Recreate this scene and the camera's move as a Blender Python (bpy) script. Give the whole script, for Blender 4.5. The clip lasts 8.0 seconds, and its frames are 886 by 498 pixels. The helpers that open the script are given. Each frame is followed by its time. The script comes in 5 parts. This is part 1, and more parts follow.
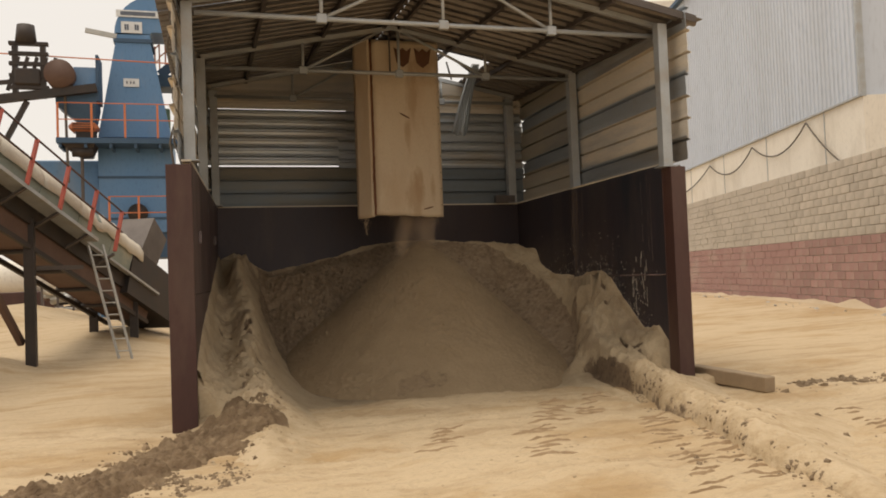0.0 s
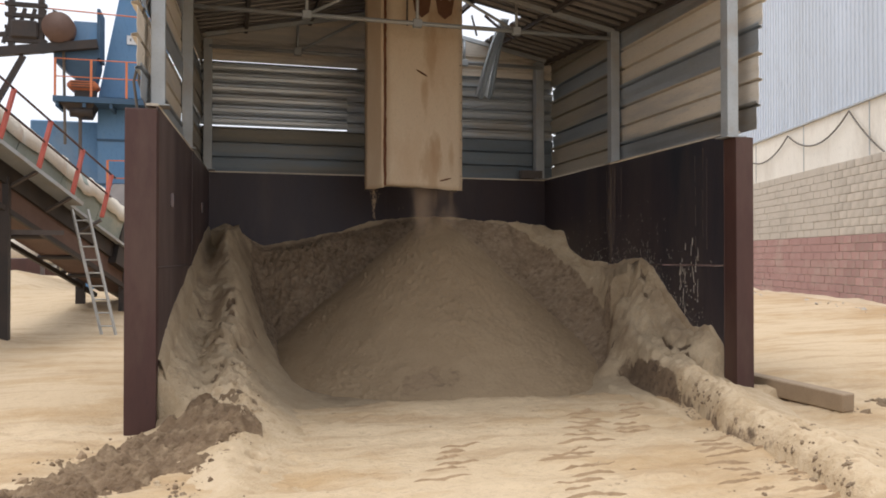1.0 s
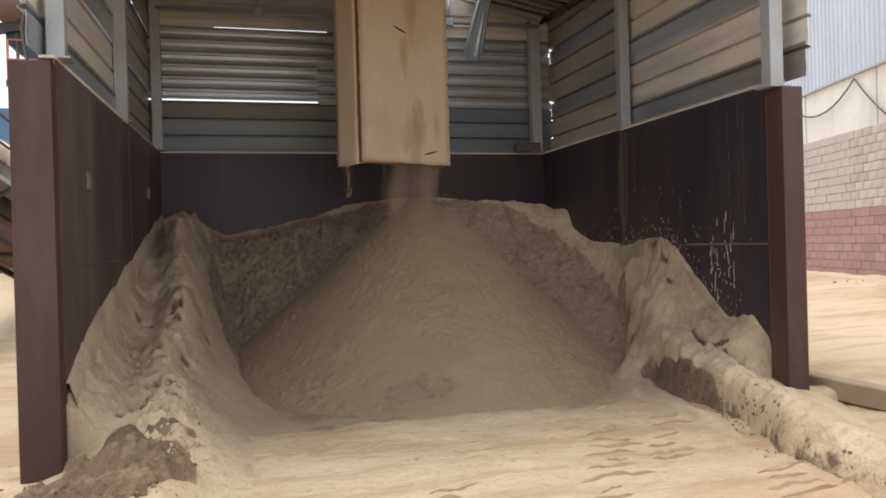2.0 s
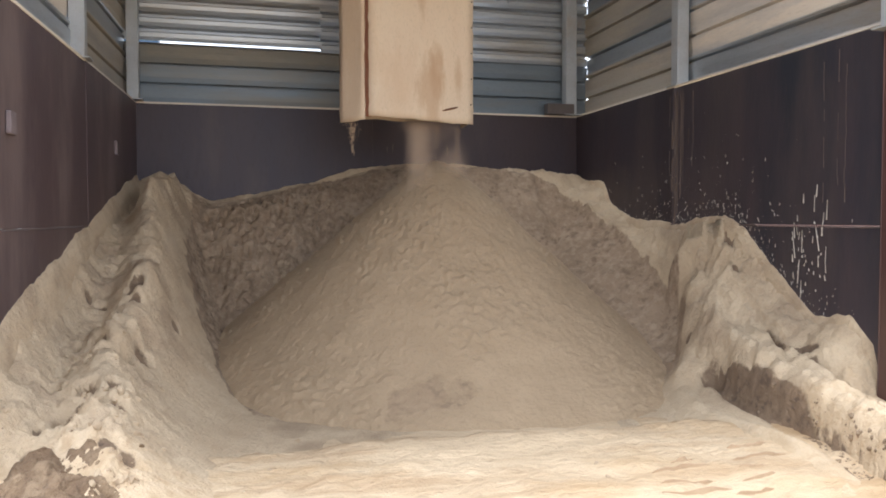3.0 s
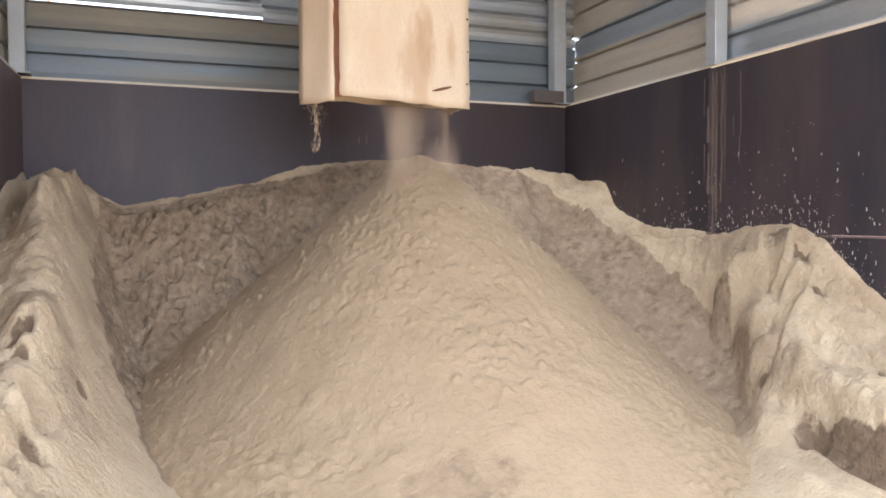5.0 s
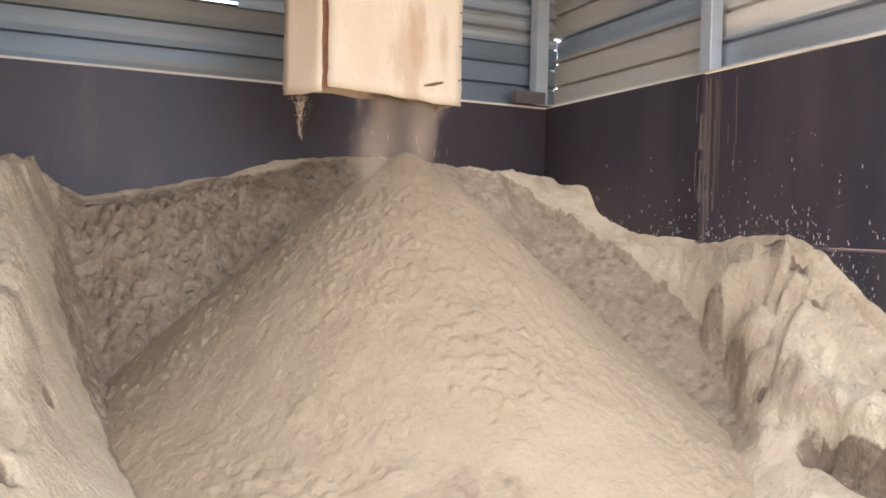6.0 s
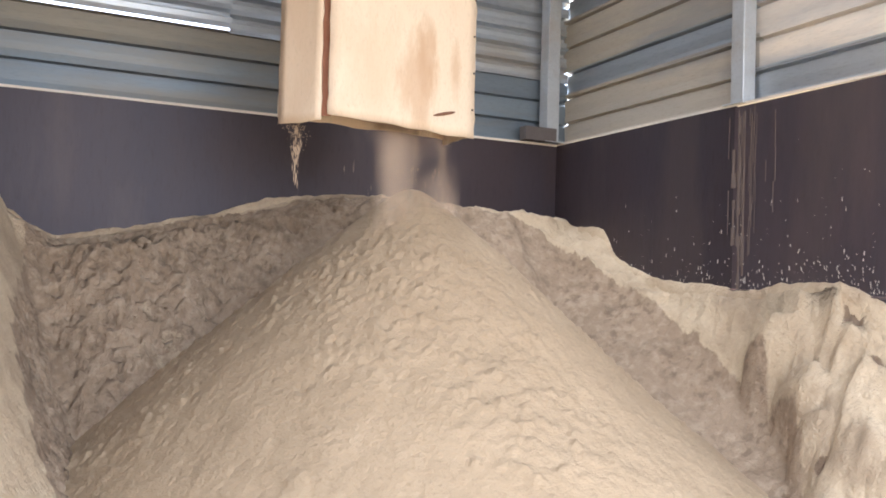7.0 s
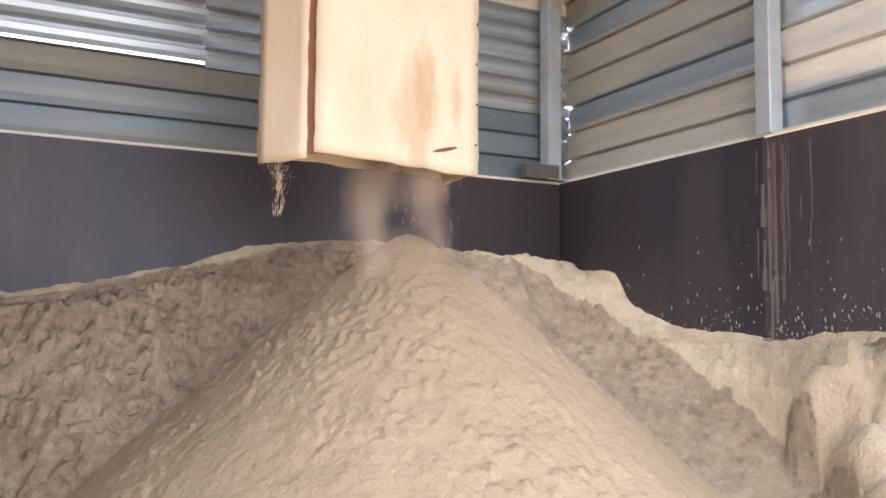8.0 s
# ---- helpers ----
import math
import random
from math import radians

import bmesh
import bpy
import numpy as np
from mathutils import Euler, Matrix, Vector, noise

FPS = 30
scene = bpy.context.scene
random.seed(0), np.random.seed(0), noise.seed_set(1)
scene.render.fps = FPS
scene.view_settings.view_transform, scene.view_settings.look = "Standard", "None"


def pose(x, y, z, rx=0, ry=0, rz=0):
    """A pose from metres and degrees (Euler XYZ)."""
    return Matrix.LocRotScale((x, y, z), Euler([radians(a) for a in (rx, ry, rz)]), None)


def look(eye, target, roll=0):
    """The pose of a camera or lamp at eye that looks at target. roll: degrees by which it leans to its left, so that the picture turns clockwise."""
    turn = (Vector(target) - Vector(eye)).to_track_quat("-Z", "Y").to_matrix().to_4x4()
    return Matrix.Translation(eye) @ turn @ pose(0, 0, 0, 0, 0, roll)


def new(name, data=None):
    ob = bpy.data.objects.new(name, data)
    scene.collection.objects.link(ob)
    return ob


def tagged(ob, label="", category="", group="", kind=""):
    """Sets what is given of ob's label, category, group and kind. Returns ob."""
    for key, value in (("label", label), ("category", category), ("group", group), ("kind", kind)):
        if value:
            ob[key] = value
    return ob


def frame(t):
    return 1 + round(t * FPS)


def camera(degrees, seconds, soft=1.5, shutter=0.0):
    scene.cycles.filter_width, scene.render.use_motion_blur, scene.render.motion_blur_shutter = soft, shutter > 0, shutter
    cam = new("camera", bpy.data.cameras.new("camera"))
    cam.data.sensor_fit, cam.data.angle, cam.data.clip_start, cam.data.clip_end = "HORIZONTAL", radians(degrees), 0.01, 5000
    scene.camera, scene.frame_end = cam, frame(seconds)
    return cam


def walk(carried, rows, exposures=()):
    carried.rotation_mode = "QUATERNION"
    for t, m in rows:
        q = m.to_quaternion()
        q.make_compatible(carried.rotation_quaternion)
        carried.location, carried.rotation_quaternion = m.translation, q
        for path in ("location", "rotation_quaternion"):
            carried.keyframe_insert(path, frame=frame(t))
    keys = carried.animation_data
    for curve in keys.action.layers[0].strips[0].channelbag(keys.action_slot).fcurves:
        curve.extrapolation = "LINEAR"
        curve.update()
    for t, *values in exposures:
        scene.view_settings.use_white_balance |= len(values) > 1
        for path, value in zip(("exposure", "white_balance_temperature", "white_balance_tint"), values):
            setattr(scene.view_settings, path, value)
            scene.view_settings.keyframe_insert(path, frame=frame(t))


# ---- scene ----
cam = camera(57.9, 8.0, soft=1.8)
PATH = [
    (0, (1.378, 0.267, 1.727), (1.941, 2.185, 1.792), -2.2),
    (0.2, (1.483, 0.552, 1.736), (2.031, 2.473, 1.841), -2.0),
    (0.3, (1.512, 0.736, 1.755), (2.037, 2.661, 1.884), -1.9),
    (0.4, (1.522, 0.885, 1.772), (2.028, 2.818, 1.872), -2.0),
    (0.5, (1.571, 1.043, 1.772), (2.063, 2.981, 1.804), -2.2),
    (0.6, (1.634, 1.187, 1.747), (2.107, 3.13, 1.748), -2.2),
    (0.8, (1.731, 1.451, 1.723), (2.223, 3.389, 1.772), -1.1),
    (1, (1.797, 1.744, 1.71), (2.322, 3.674, 1.732), -0.0),
    (1.2, (1.884, 2.038, 1.728), (2.417, 3.966, 1.731), -1.6),
    (2.3, (2.33, 3.625, 1.695), (2.877, 5.549, 1.66), -1.4),
    (2.5, (2.361, 3.919, 1.713), (2.879, 5.849, 1.648), -0.3),
    (2.7, (2.42, 4.172, 1.692), (2.909, 6.109, 1.591), 0.7),
    (3, (2.545, 4.612, 1.69), (3.067, 6.541, 1.613), -0.1),
    (3.1, (2.572, 4.78, 1.692), (3.113, 6.702, 1.577), -0.4),
    (3.2, (2.606, 4.907, 1.684), (3.161, 6.826, 1.58), -0.8),
    (3.5, (2.559, 5.404, 1.767), (3.151, 7.314, 1.717), -0.5),
    (3.7, (2.623, 5.652, 1.783), (3.217, 7.56, 1.686), -0.1),
    (4, (2.576, 5.934, 1.781), (3.2, 7.833, 1.733), -0.5),
    (4.2, (2.52, 6.136, 1.776), (3.161, 8.03, 1.74), -0.5),
    (4.5, (2.502, 6.322, 1.736), (3.139, 8.217, 1.659), -0.0),
    (4.8, (2.461, 6.458, 1.764), (3.165, 8.328, 1.67), 0.7),
    (5, (2.376, 6.51, 1.754), (3.115, 8.367, 1.681), -0.3),
    (5.2, (2.303, 6.586, 1.739), (3.074, 8.429, 1.669), -0.5),
    (6.3, (2.185, 7.072, 1.764), (3.059, 8.87, 1.697), 1.6),
    (6.5, (2.218, 7.213, 1.766), (3.081, 9.017, 1.72), 1.7),
    (6.7, (2.229, 7.323, 1.756), (3.091, 9.127, 1.718), 1.7),
    (7, (2.327, 7.535, 1.752), (3.212, 9.328, 1.792), 1.6),
    (7.2, (2.33, 7.704, 1.762), (3.262, 9.471, 1.853), 0.6),
    (7.5, (2.367, 7.893, 1.799), (3.301, 9.656, 1.951), 0.1),
    (7.7, (2.436, 7.977, 1.829), (3.342, 9.751, 2.008), -0.0),
    (8, (2.504, 8.16, 1.838), (3.421, 9.932, 1.979), 0.5),
]
walk(cam, [(t, look(eye, target, roll)) for t, eye, target, roll in PATH],
     exposures=[(0, -0.1, 7050, 10), (0.2, 0.0, 6800, 10), (0.5, -0.05, 6300, 10), (1.0, 0.28, 5900, 10), (2.3, 0.7, 5850, 10), (2.5, 0.97, 5900, 10), (3.0, 1.5, 5450, 10), (4.0, 2.17, 5350, 10), (5.0, 2.3, 5350, 10), (6.5, 2.46, 5250, 10), (8.0, 2.66, 5250, 10)])

# ---- light: a bright, hazy, overcast day ----
world = bpy.data.worlds.new("overcast_sky")
scene.world = world
world.use_nodes = True
wn, wl = world.node_tree.nodes, world.node_tree.links
wn.clear()
w_out, w_bg = wn.new("ShaderNodeOutputWorld"), wn.new("ShaderNodeBackground")
w_sky, w_mix, w_bg2 = wn.new("ShaderNodeTexSky"), wn.new("ShaderNodeMixShader"), wn.new("ShaderNodeBackground")
w_sky.sky_type = "NISHITA"
w_sky.sun_disc = False
w_sky.sun_elevation, w_sky.sun_rotation = radians(78), radians(297)
w_sky.dust_density, w_sky.air_density = 4.0, 1.0
w_bg.inputs["Strength"].default_value = 0.075
w_bg2.inputs["Color"].default_value = (1.0, 0.965, 0.93, 1)
w_bg2.inputs["Strength"].default_value = 1.17
w_mix.inputs[0].default_value = 0.75
wl.new(w_sky.outputs[0], w_bg.inputs["Color"])
wl.new(w_bg.outputs[0], w_mix.inputs[1])
wl.new(w_bg2.outputs[0], w_mix.inputs[2])
wl.new(w_mix.outputs[0], w_out.inputs[0])
sun = new("sun", bpy.data.lights.new("sun", "SUN"))
sun.data.energy, sun.data.angle, sun.data.color = 2.05, radians(45), (1.0, 0.94, 0.85)
sun.matrix_world = look((-6, 17, 30), (0, 14, 0))


# ---- materials ----
def mat(name, base, rough=0.7, metal=0.0, second=None, scale=3.0, fine=60.0, bump=0.2, bump_dist=0.01, amount=0.6,
        stain=None, stain_scale=0.8, stain_amount=0.5, stretch=(1, 1, 1), tone=0.0, rough_vary=0.12, spots=(), spot_colour=(0, 0, 0), streak=None, grit=0.45, layers=()):
    m = bpy.data.materials.new(name)
    m.use_nodes = True
    n, l = m.node_tree.nodes, m.node_tree.links
    b = n["Principled BSDF"]
    co = n.new("ShaderNodeTexCoord")
    mp = n.new("ShaderNodeMapping")
    mp.inputs["Scale"].default_value = stretch
    l.new(co.outputs["Object"], mp.inputs["Vector"])

    def noise_tex(s, detail, rough_n=0.6):
        t = n.new("ShaderNodeTexNoise")
        t.inputs["Scale"].default_value, t.inputs["Detail"].default_value, t.inputs["Roughness"].default_value = s, detail, rough_n
        l.new(mp.outputs[0], t.inputs["Vector"])
        return t

    def ramp(src, lo, hi):
        r = n.new("ShaderNodeMapRange")
        r.inputs["From Min"].default_value, r.inputs["From Max"].default_value = lo, hi
        l.new(src, r.inputs["Value"])
        return r.outputs[0]

    def mix(a, c, f):
        x = n.new("ShaderNodeMix")
        x.data_type = "RGBA"
        for sock, v in ((x.inputs["A"], a), (x.inputs["B"], c)):
            if isinstance(v, tuple):
                sock.default_value = (*v, 1)
            else:
                l.new(v, sock)
        l.new(f, x.inputs["Factor"])
        return x.outputs["Result"]

    def times(v, k):
        x = n.new("ShaderNodeMath")
        x.operation = "MULTIPLY"
        l.new(v, x.inputs[0])
        x.inputs[1].default_value = k
        return x.outputs[0]

    big, small = noise_tex(scale, 5), noise_tex(fine, 3, 0.7)
    col = mix(base, second or tuple(c * 0.75 for c in base), times(ramp(big.outputs["Fac"], 0.35, 0.65), amount))
    col = mix(col, tuple(c * 0.6 for c in base), times(ramp(small.outputs["Fac"], 0.52, 0.75), grit))
    if stain:
        st = noise_tex(stain_scale, 6, 0.65)
        col = mix(col, stain, times(ramp(st.outputs["Fac"], 0.5, 0.64), stain_amount))
    if streak:
        sm, sn = n.new("ShaderNodeMapping"), n.new("ShaderNodeTexNoise")
        sm.inputs["Scale"].default_value = (0.5, 2.4, 1)
        sm.inputs["Rotation"].default_value = (0, 0, radians(-10))
        sn.inputs["Scale"].default_value, sn.inputs["Detail"].default_value, sn.inputs["Roughness"].default_value = 1.6, 7, 0.65
        l.new(co.outputs["Object"], sm.inputs["Vector"])
        l.new(sm.outputs[0], sn.inputs["Vector"])
        col = mix(col, streak, times(ramp(sn.outputs["Fac"], 0.5, 0.7), 0.7))
    for sx, sz, rx, rz in spots:
        away = n.new("ShaderNodeMapping")
        away.inputs["Scale"].default_value = (1 / rx, 0, 1 / rz)
        away.inputs["Location"].default_value = (-sx / rx, 0, -sz / rz)
        dist, wob = n.new("ShaderNodeVectorMath"), n.new("ShaderNodeMath")
        dist.operation, wob.operation = "LENGTH", "MULTIPLY_ADD"
        l.new(co.outputs["Object"], away.inputs["Vector"])
        l.new(away.outputs[0], dist.inputs[0])
        nz = noise_tex(7.0, 4)
        l.new(nz.outputs["Fac"], wob.inputs[0])
        wob.inputs[1].default_value = 1.6
        l.new(dist.outputs["Value"], wob.inputs[2])
        col = mix(col, spot_colour, times(ramp(wob.outputs[0], 1.85, 1.25), 0.6))
    for attr, c1, c2, pit, pale in layers:
        at, wob, spk = n.new("ShaderNodeAttribute"), n.new("ShaderNodeMath"), noise_tex(13.0, 2, 0.55)
        at.attribute_name = attr
        wob.operation = "MULTIPLY_ADD"
        l.new(noise_tex(9.0, 5, 0.7).outputs["Fac"], wob.inputs[0])
        wob.inputs[1].default_value = 0.9
        l.new(at.outputs["Fac"], wob.inputs[2])
        lay = mix(c1, c2, ramp(big.outputs["Fac"], 0.38, 0.62))
        lay = mix(lay, pale, times(ramp(spk.outputs["Fac"], 0.48, 0.34), 0.3))
        # dark speckles paint the shade of small pits into the colour
        where = n.new("ShaderNodeMath")
        where.operation = "MULTIPLY"
        l.new(ramp(spk.outputs["Fac"], 0.54, 0.66), where.inputs[0])
        l.new(ramp(noise_tex(2.3, 4).outputs["Fac"], 0.38, 0.56), where.inputs[1])
        lay = mix(lay, pit, times(where.outputs[0], 0.7))
        col = mix(col, lay, ramp(wob.outputs[0], 0.85, 1.05))
    if tone:
        info, hsv = n.new("ShaderNodeObjectInfo"), n.new("ShaderNodeHueSaturation")
        r = n.new("ShaderNodeMapRange")
        r.inputs["To Min"].default_value, r.inputs["To Max"].default_value = 1 - tone, 1 + tone
        l.new(info.outputs["Random"], r.inputs["Value"])
        l.new(r.outputs[0], hsv.inputs["Value"])
        l.new(col, hsv.inputs["Color"])
        col = hsv.outputs[0]
    l.new(col, b.inputs["Base Color"])
    rr = n.new("ShaderNodeMapRange")
    rr.inputs["To Min"].default_value, rr.inputs["To Max"].default_value = max(0.05, rough - rough_vary), min(1, rough + rough_vary)
    l.new(big.outputs["Fac"], rr.inputs["Value"])
    l.new(rr.outputs[0], b.inputs["Roughness"])
    b.inputs["Metallic"].default_value = metal
    if bump:
        bp = n.new("ShaderNodeBump")
        bp.inputs["Strength"].default_value, bp.inputs["Distance"].default_value = bump, bump_dist
        ad = n.new("ShaderNodeMath")
        l.new(small.outputs["Fac"], ad.inputs[0])
        l.new(big.outputs["Fac"], ad.inputs[1])
        l.new(ad.outputs[0], bp.inputs["Height"])
        l.new(bp.outputs[0], b.inputs["Normal"])
    return m


SAND = mat("dry_sand", (0.54, 0.425, 0.29), 0.95, second=(0.47, 0.36, 0.235), scale=1.3, fine=38, bump=0.7, bump_dist=0.012,
           stain=(0.4, 0.29, 0.18), stain_scale=0.6, stain_amount=0.45)
FRESH = mat("fresh_sand", (0.375, 0.27, 0.16), 0.95, second=(0.31, 0.22, 0.127), scale=3.2, fine=34, bump=0.9, bump_dist=0.014, stretch=(1, 1, 1.4),
            stain=(0.31, 0.22, 0.13), stain_scale=0.7, stain_amount=0.35,
            layers=(("browner", (0.3, 0.21, 0.125), (0.27, 0.19, 0.11), (0.2, 0.14, 0.085), (0.36, 0.26, 0.155)),))
# hollow and groove layers hold part of the shade in their colour
CAKED = mat("caked_sand", (0.5, 0.387, 0.25), 0.95, second=(0.39, 0.285, 0.172), scale=2.5, fine=30, bump=0.9, bump_dist=0.024,
            stain=(0.26, 0.185, 0.115), stain_scale=1.5, stain_amount=0.65,
            layers=(("loose", (0.55, 0.42, 0.268), (0.45, 0.33, 0.195), (0.4, 0.28, 0.16), (0.56, 0.44, 0.3)),
                    ("browner", (0.305, 0.218, 0.138), (0.235, 0.164, 0.101), (0.14, 0.093, 0.056), (0.45, 0.345, 0.235)),
                    ("shaded_earth", (0.15, 0.1, 0.06), (0.2, 0.135, 0.08), (0.08, 0.052, 0.033), (0.28, 0.19, 0.115))))
GROUND = mat("sandy_ground", (0.55, 0.42, 0.268), 0.95, second=(0.47, 0.345, 0.205), scale=0.35, fine=16, bump=0.9, bump_dist=0.035,
             stain=(0.4, 0.262, 0.125), stain_scale=0.6, stain_amount=0.85, stretch=(0.7, 1.3, 1), streak=(0.33, 0.215, 0.11), grit=0.6)
EARTH = mat("brown_earth", (0.15, 0.094, 0.05), 0.95, second=(0.26, 0.175, 0.1), scale=5, fine=32, bump=1.0, bump_dist=0.03, grit=0.8,
            stain=(0.36, 0.26, 0.155), stain_scale=5.5, stain_amount=0.5)
CLOD = mat("damp_clods", (0.2, 0.14, 0.085), 0.95, second=(0.3, 0.215, 0.13), scale=6, fine=50, bump=0.5)
FALL = mat("falling_sand", (0.56, 0.415, 0.28), 0.95, scale=9, fine=40, bump=0)
PLATE = mat("dark_steel_plate", (0.048, 0.033, 0.035), 0.5, 0.3, second=(0.026, 0.031, 0.05), scale=0.6, fine=30, bump=0.15,
            stain=(0.085, 0.063, 0.056), stain_scale=1.3, stain_amount=0.4, stretch=(1, 1, 0.22))
PLATEBLUE = mat("blue_black_steel_plate", (0.095, 0.07, 0.075), 0.38, 0.35, second=(0.018, 0.026, 0.042), scale=0.75, fine=30, bump=0.15, amount=0.9,
                stain=(0.1, 0.08, 0.075), stain_scale=1.3, stain_amount=0.4, stretch=(1, 1, 0.22))
PLATEBROWN = mat("brown_steel_plate", (0.1, 0.066, 0.064), 0.5, 0.2, second=(0.07, 0.05, 0.054), scale=0.7, fine=30, bump=0.15,
                 stain=(0.23, 0.175, 0.155), stain_scale=1.1, stain_amount=0.5, stretch=(1, 1, 0.3))
PAD = mat("dusty_pad", (0.2, 0.16, 0.16), 0.7, 0.2, scale=6, fine=40, bump=0.1)
RUST = mat("maroon_painted_steel", (0.072, 0.029, 0.023), 0.55, 0.1, second=(0.05, 0.023, 0.02), scale=2, fine=40, bump=0.12,
           stain=(0.13, 0.085, 0.06), stain_scale=1.2, stain_amount=0.35, stretch=(1, 1, 0.3))
GALV = mat("galvanised_sheet", (0.5, 0.535, 0.565), 0.42, 0.7, second=(0.42, 0.45, 0.475), scale=1.5, fine=30, bump=0.06,
           stain=(0.42, 0.36, 0.27), stain_scale=0.7, stain_amount=0.65, stretch=(0.4, 0.4, 2.0), tone=0.1)
DUSTY = mat("dusty_sheet", (0.76, 0.67, 0.54), 0.75, 0.1, second=(0.62, 0.59, 0.54), scale=1.2, fine=30, bump=0.08,
            stain=(0.4, 0.4, 0.4), stain_scale=0.9, stain_amount=0.6, stretch=(0.4, 0.4, 2.5), tone=0.1)
# dust-filmed band low on the back wall, its shade put into the colour too
TANBACKSHADE = mat("shaded_dust_filmed_sheet", (0.25, 0.225, 0.175), 0.6, 0.35, second=(0.2, 0.19, 0.165), scale=1.2, fine=30, bump=0.06,
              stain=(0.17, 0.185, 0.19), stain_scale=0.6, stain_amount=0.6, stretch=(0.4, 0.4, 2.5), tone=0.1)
# inner-span copies of the dusty and galvanised sheets, weaker light put into the colour
DUSTYSHADE = mat("shaded_dusty_sheet", (0.44, 0.39, 0.305), 0.7, 0.2, second=(0.36, 0.335, 0.29), scale=1.2, fine=30, bump=0.08,
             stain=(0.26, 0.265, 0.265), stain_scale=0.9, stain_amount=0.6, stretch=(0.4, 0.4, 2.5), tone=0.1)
GALVSHADE = mat("shaded_galvanised_sheet", (0.34, 0.37, 0.395), 0.45, 0.6, second=(0.28, 0.305, 0.325), scale=1.3, fine=30, bump=0.06,
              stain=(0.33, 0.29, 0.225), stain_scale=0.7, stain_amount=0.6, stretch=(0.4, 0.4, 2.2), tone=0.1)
# darker galvanised copy for the lower back wall, shade put into the colour
GALVBACKSHADE = mat("back_shaded_galvanised_sheet", (0.185, 0.215, 0.24), 0.5, 0.5, second=(0.155, 0.18, 0.2), scale=1.2, fine=30, bump=0.06,
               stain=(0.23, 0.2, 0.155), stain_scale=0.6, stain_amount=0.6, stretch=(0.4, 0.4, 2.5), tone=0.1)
ROOF = mat("old_roof_sheet", (0.2, 0.18, 0.165), 0.45, 0.6, second=(0.13, 0.115, 0.105), scale=1.4, fine=25, bump=0.1,
           stain=(0.16, 0.12, 0.09), stain_scale=1.0, stain_amount=0.4)
STEEL = mat("grey_painted_steel", (0.42, 0.44, 0.45), 0.5, 0.3, second=(0.33, 0.34, 0.34), scale=3, fine=40, bump=0.06,
            stain=(0.34, 0.27, 0.19), stain_scale=2.0, stain_amount=0.4)
DARKSTEEL = mat("dark_rafter_steel", (0.12, 0.1, 0.09), 0.6, 0.3, scale=3, fine=40, bump=0.1)
BOARD = mat("brown_fibreboard", (0.64, 0.52, 0.368), 0.8, second=(0.61, 0.465, 0.32), scale=1.8, fine=50, bump=0.1,
            stain=(0.54, 0.39, 0.25), stain_scale=0.9, stain_amount=0.5, stretch=(1.6, 1.6, 0.5),
            spots=[(4.55, 2.98, 0.16, 0.42), (4.62, 3.2, 0.09, 0.3), (4.47, 4.0, 0.06, 0.3), (4.7, 5.1, 0.3, 0.25), (4.55, 4.6, 0.12, 0.5), (4.85, 3.1, 0.05, 0.2)], spot_colour=(0.42, 0.27, 0.15))
WELD = mat("dusty_weld", (0.1, 0.078, 0.072), 0.8, scale=4, fine=40, bump=0.2)
EDGE = mat("torn_board_edge", (0.3, 0.13, 0.07), 0.9, scale=8, fine=60)
BLUE = mat("blue_painted_steel", (0.1, 0.22, 0.4), 0.5, 0.1, second=(0.14, 0.25, 0.4), scale=0.6, fine=14, bump=0.05,
           stain=(0.25, 0.27, 0.28), stain_scale=0.5, stain_amount=0.35, stretch=(1, 1, 0.4))
BLUEDARK = mat("dark_blue_steel", (0.05, 0.1, 0.17), 0.6, 0.1, scale=1, fine=14, bump=0.05)
ORANGE = mat("orange_railing_paint", (0.62, 0.19, 0.07), 0.5, scale=2, fine=30, bump=0.04)
REDPOST = mat("red_post_paint", (0.45, 0.09, 0.06), 0.55, scale=2, fine=30, bump=0.04)
GREENGREY = mat("grey_green_cover", (0.25, 0.28, 0.24), 0.7, second=(0.19, 0.21, 0.18), scale=1, fine=20, bump=0.1,
                stain=(0.5, 0.43, 0.32), stain_scale=0.8, stain_amount=0.5)
TARP = mat("dusty_tarpaulin", (0.62, 0.57, 0.48), 0.8, second=(0.5, 0.44, 0.35), scale=1.2, fine=20, bump=0.2)
BLACK = mat("black_greasy_iron", (0.035, 0.03, 0.028), 0.6, 0.3, second=(0.07, 0.05, 0.04), scale=3, fine=30, bump=0.1)
DRUMM = mat("rusty_brown_drum", (0.13, 0.075, 0.055), 0.7, 0.1, scale=2, fine=20, bump=0.1)
ALU = mat("dusty_aluminium", (0.5, 0.49, 0.46), 0.5, 0.5, scale=4, fine=30, bump=0.05)
BLOCKRED = mat("maroon_washed_block", (0.36, 0.215, 0.19), 0.9, second=(0.29, 0.16, 0.145), scale=1.6, fine=25, bump=0.4,
               stain=(0.42, 0.33, 0.27), stain_scale=0.7, stain_amount=0.5, tone=0.14)
BLOCKGREY = mat("grey_concrete_block", (0.48, 0.425, 0.36), 0.9, second=(0.45, 0.4, 0.33), scale=1.6, fine=25, bump=0.4,
                stain=(0.3, 0.26, 0.21), stain_scale=0.7, stain_amount=0.45, tone=0.1)
MORTAR = mat("pale_mortar", (0.52, 0.45, 0.38), 0.95, scale=3, fine=30, bump=0.3)
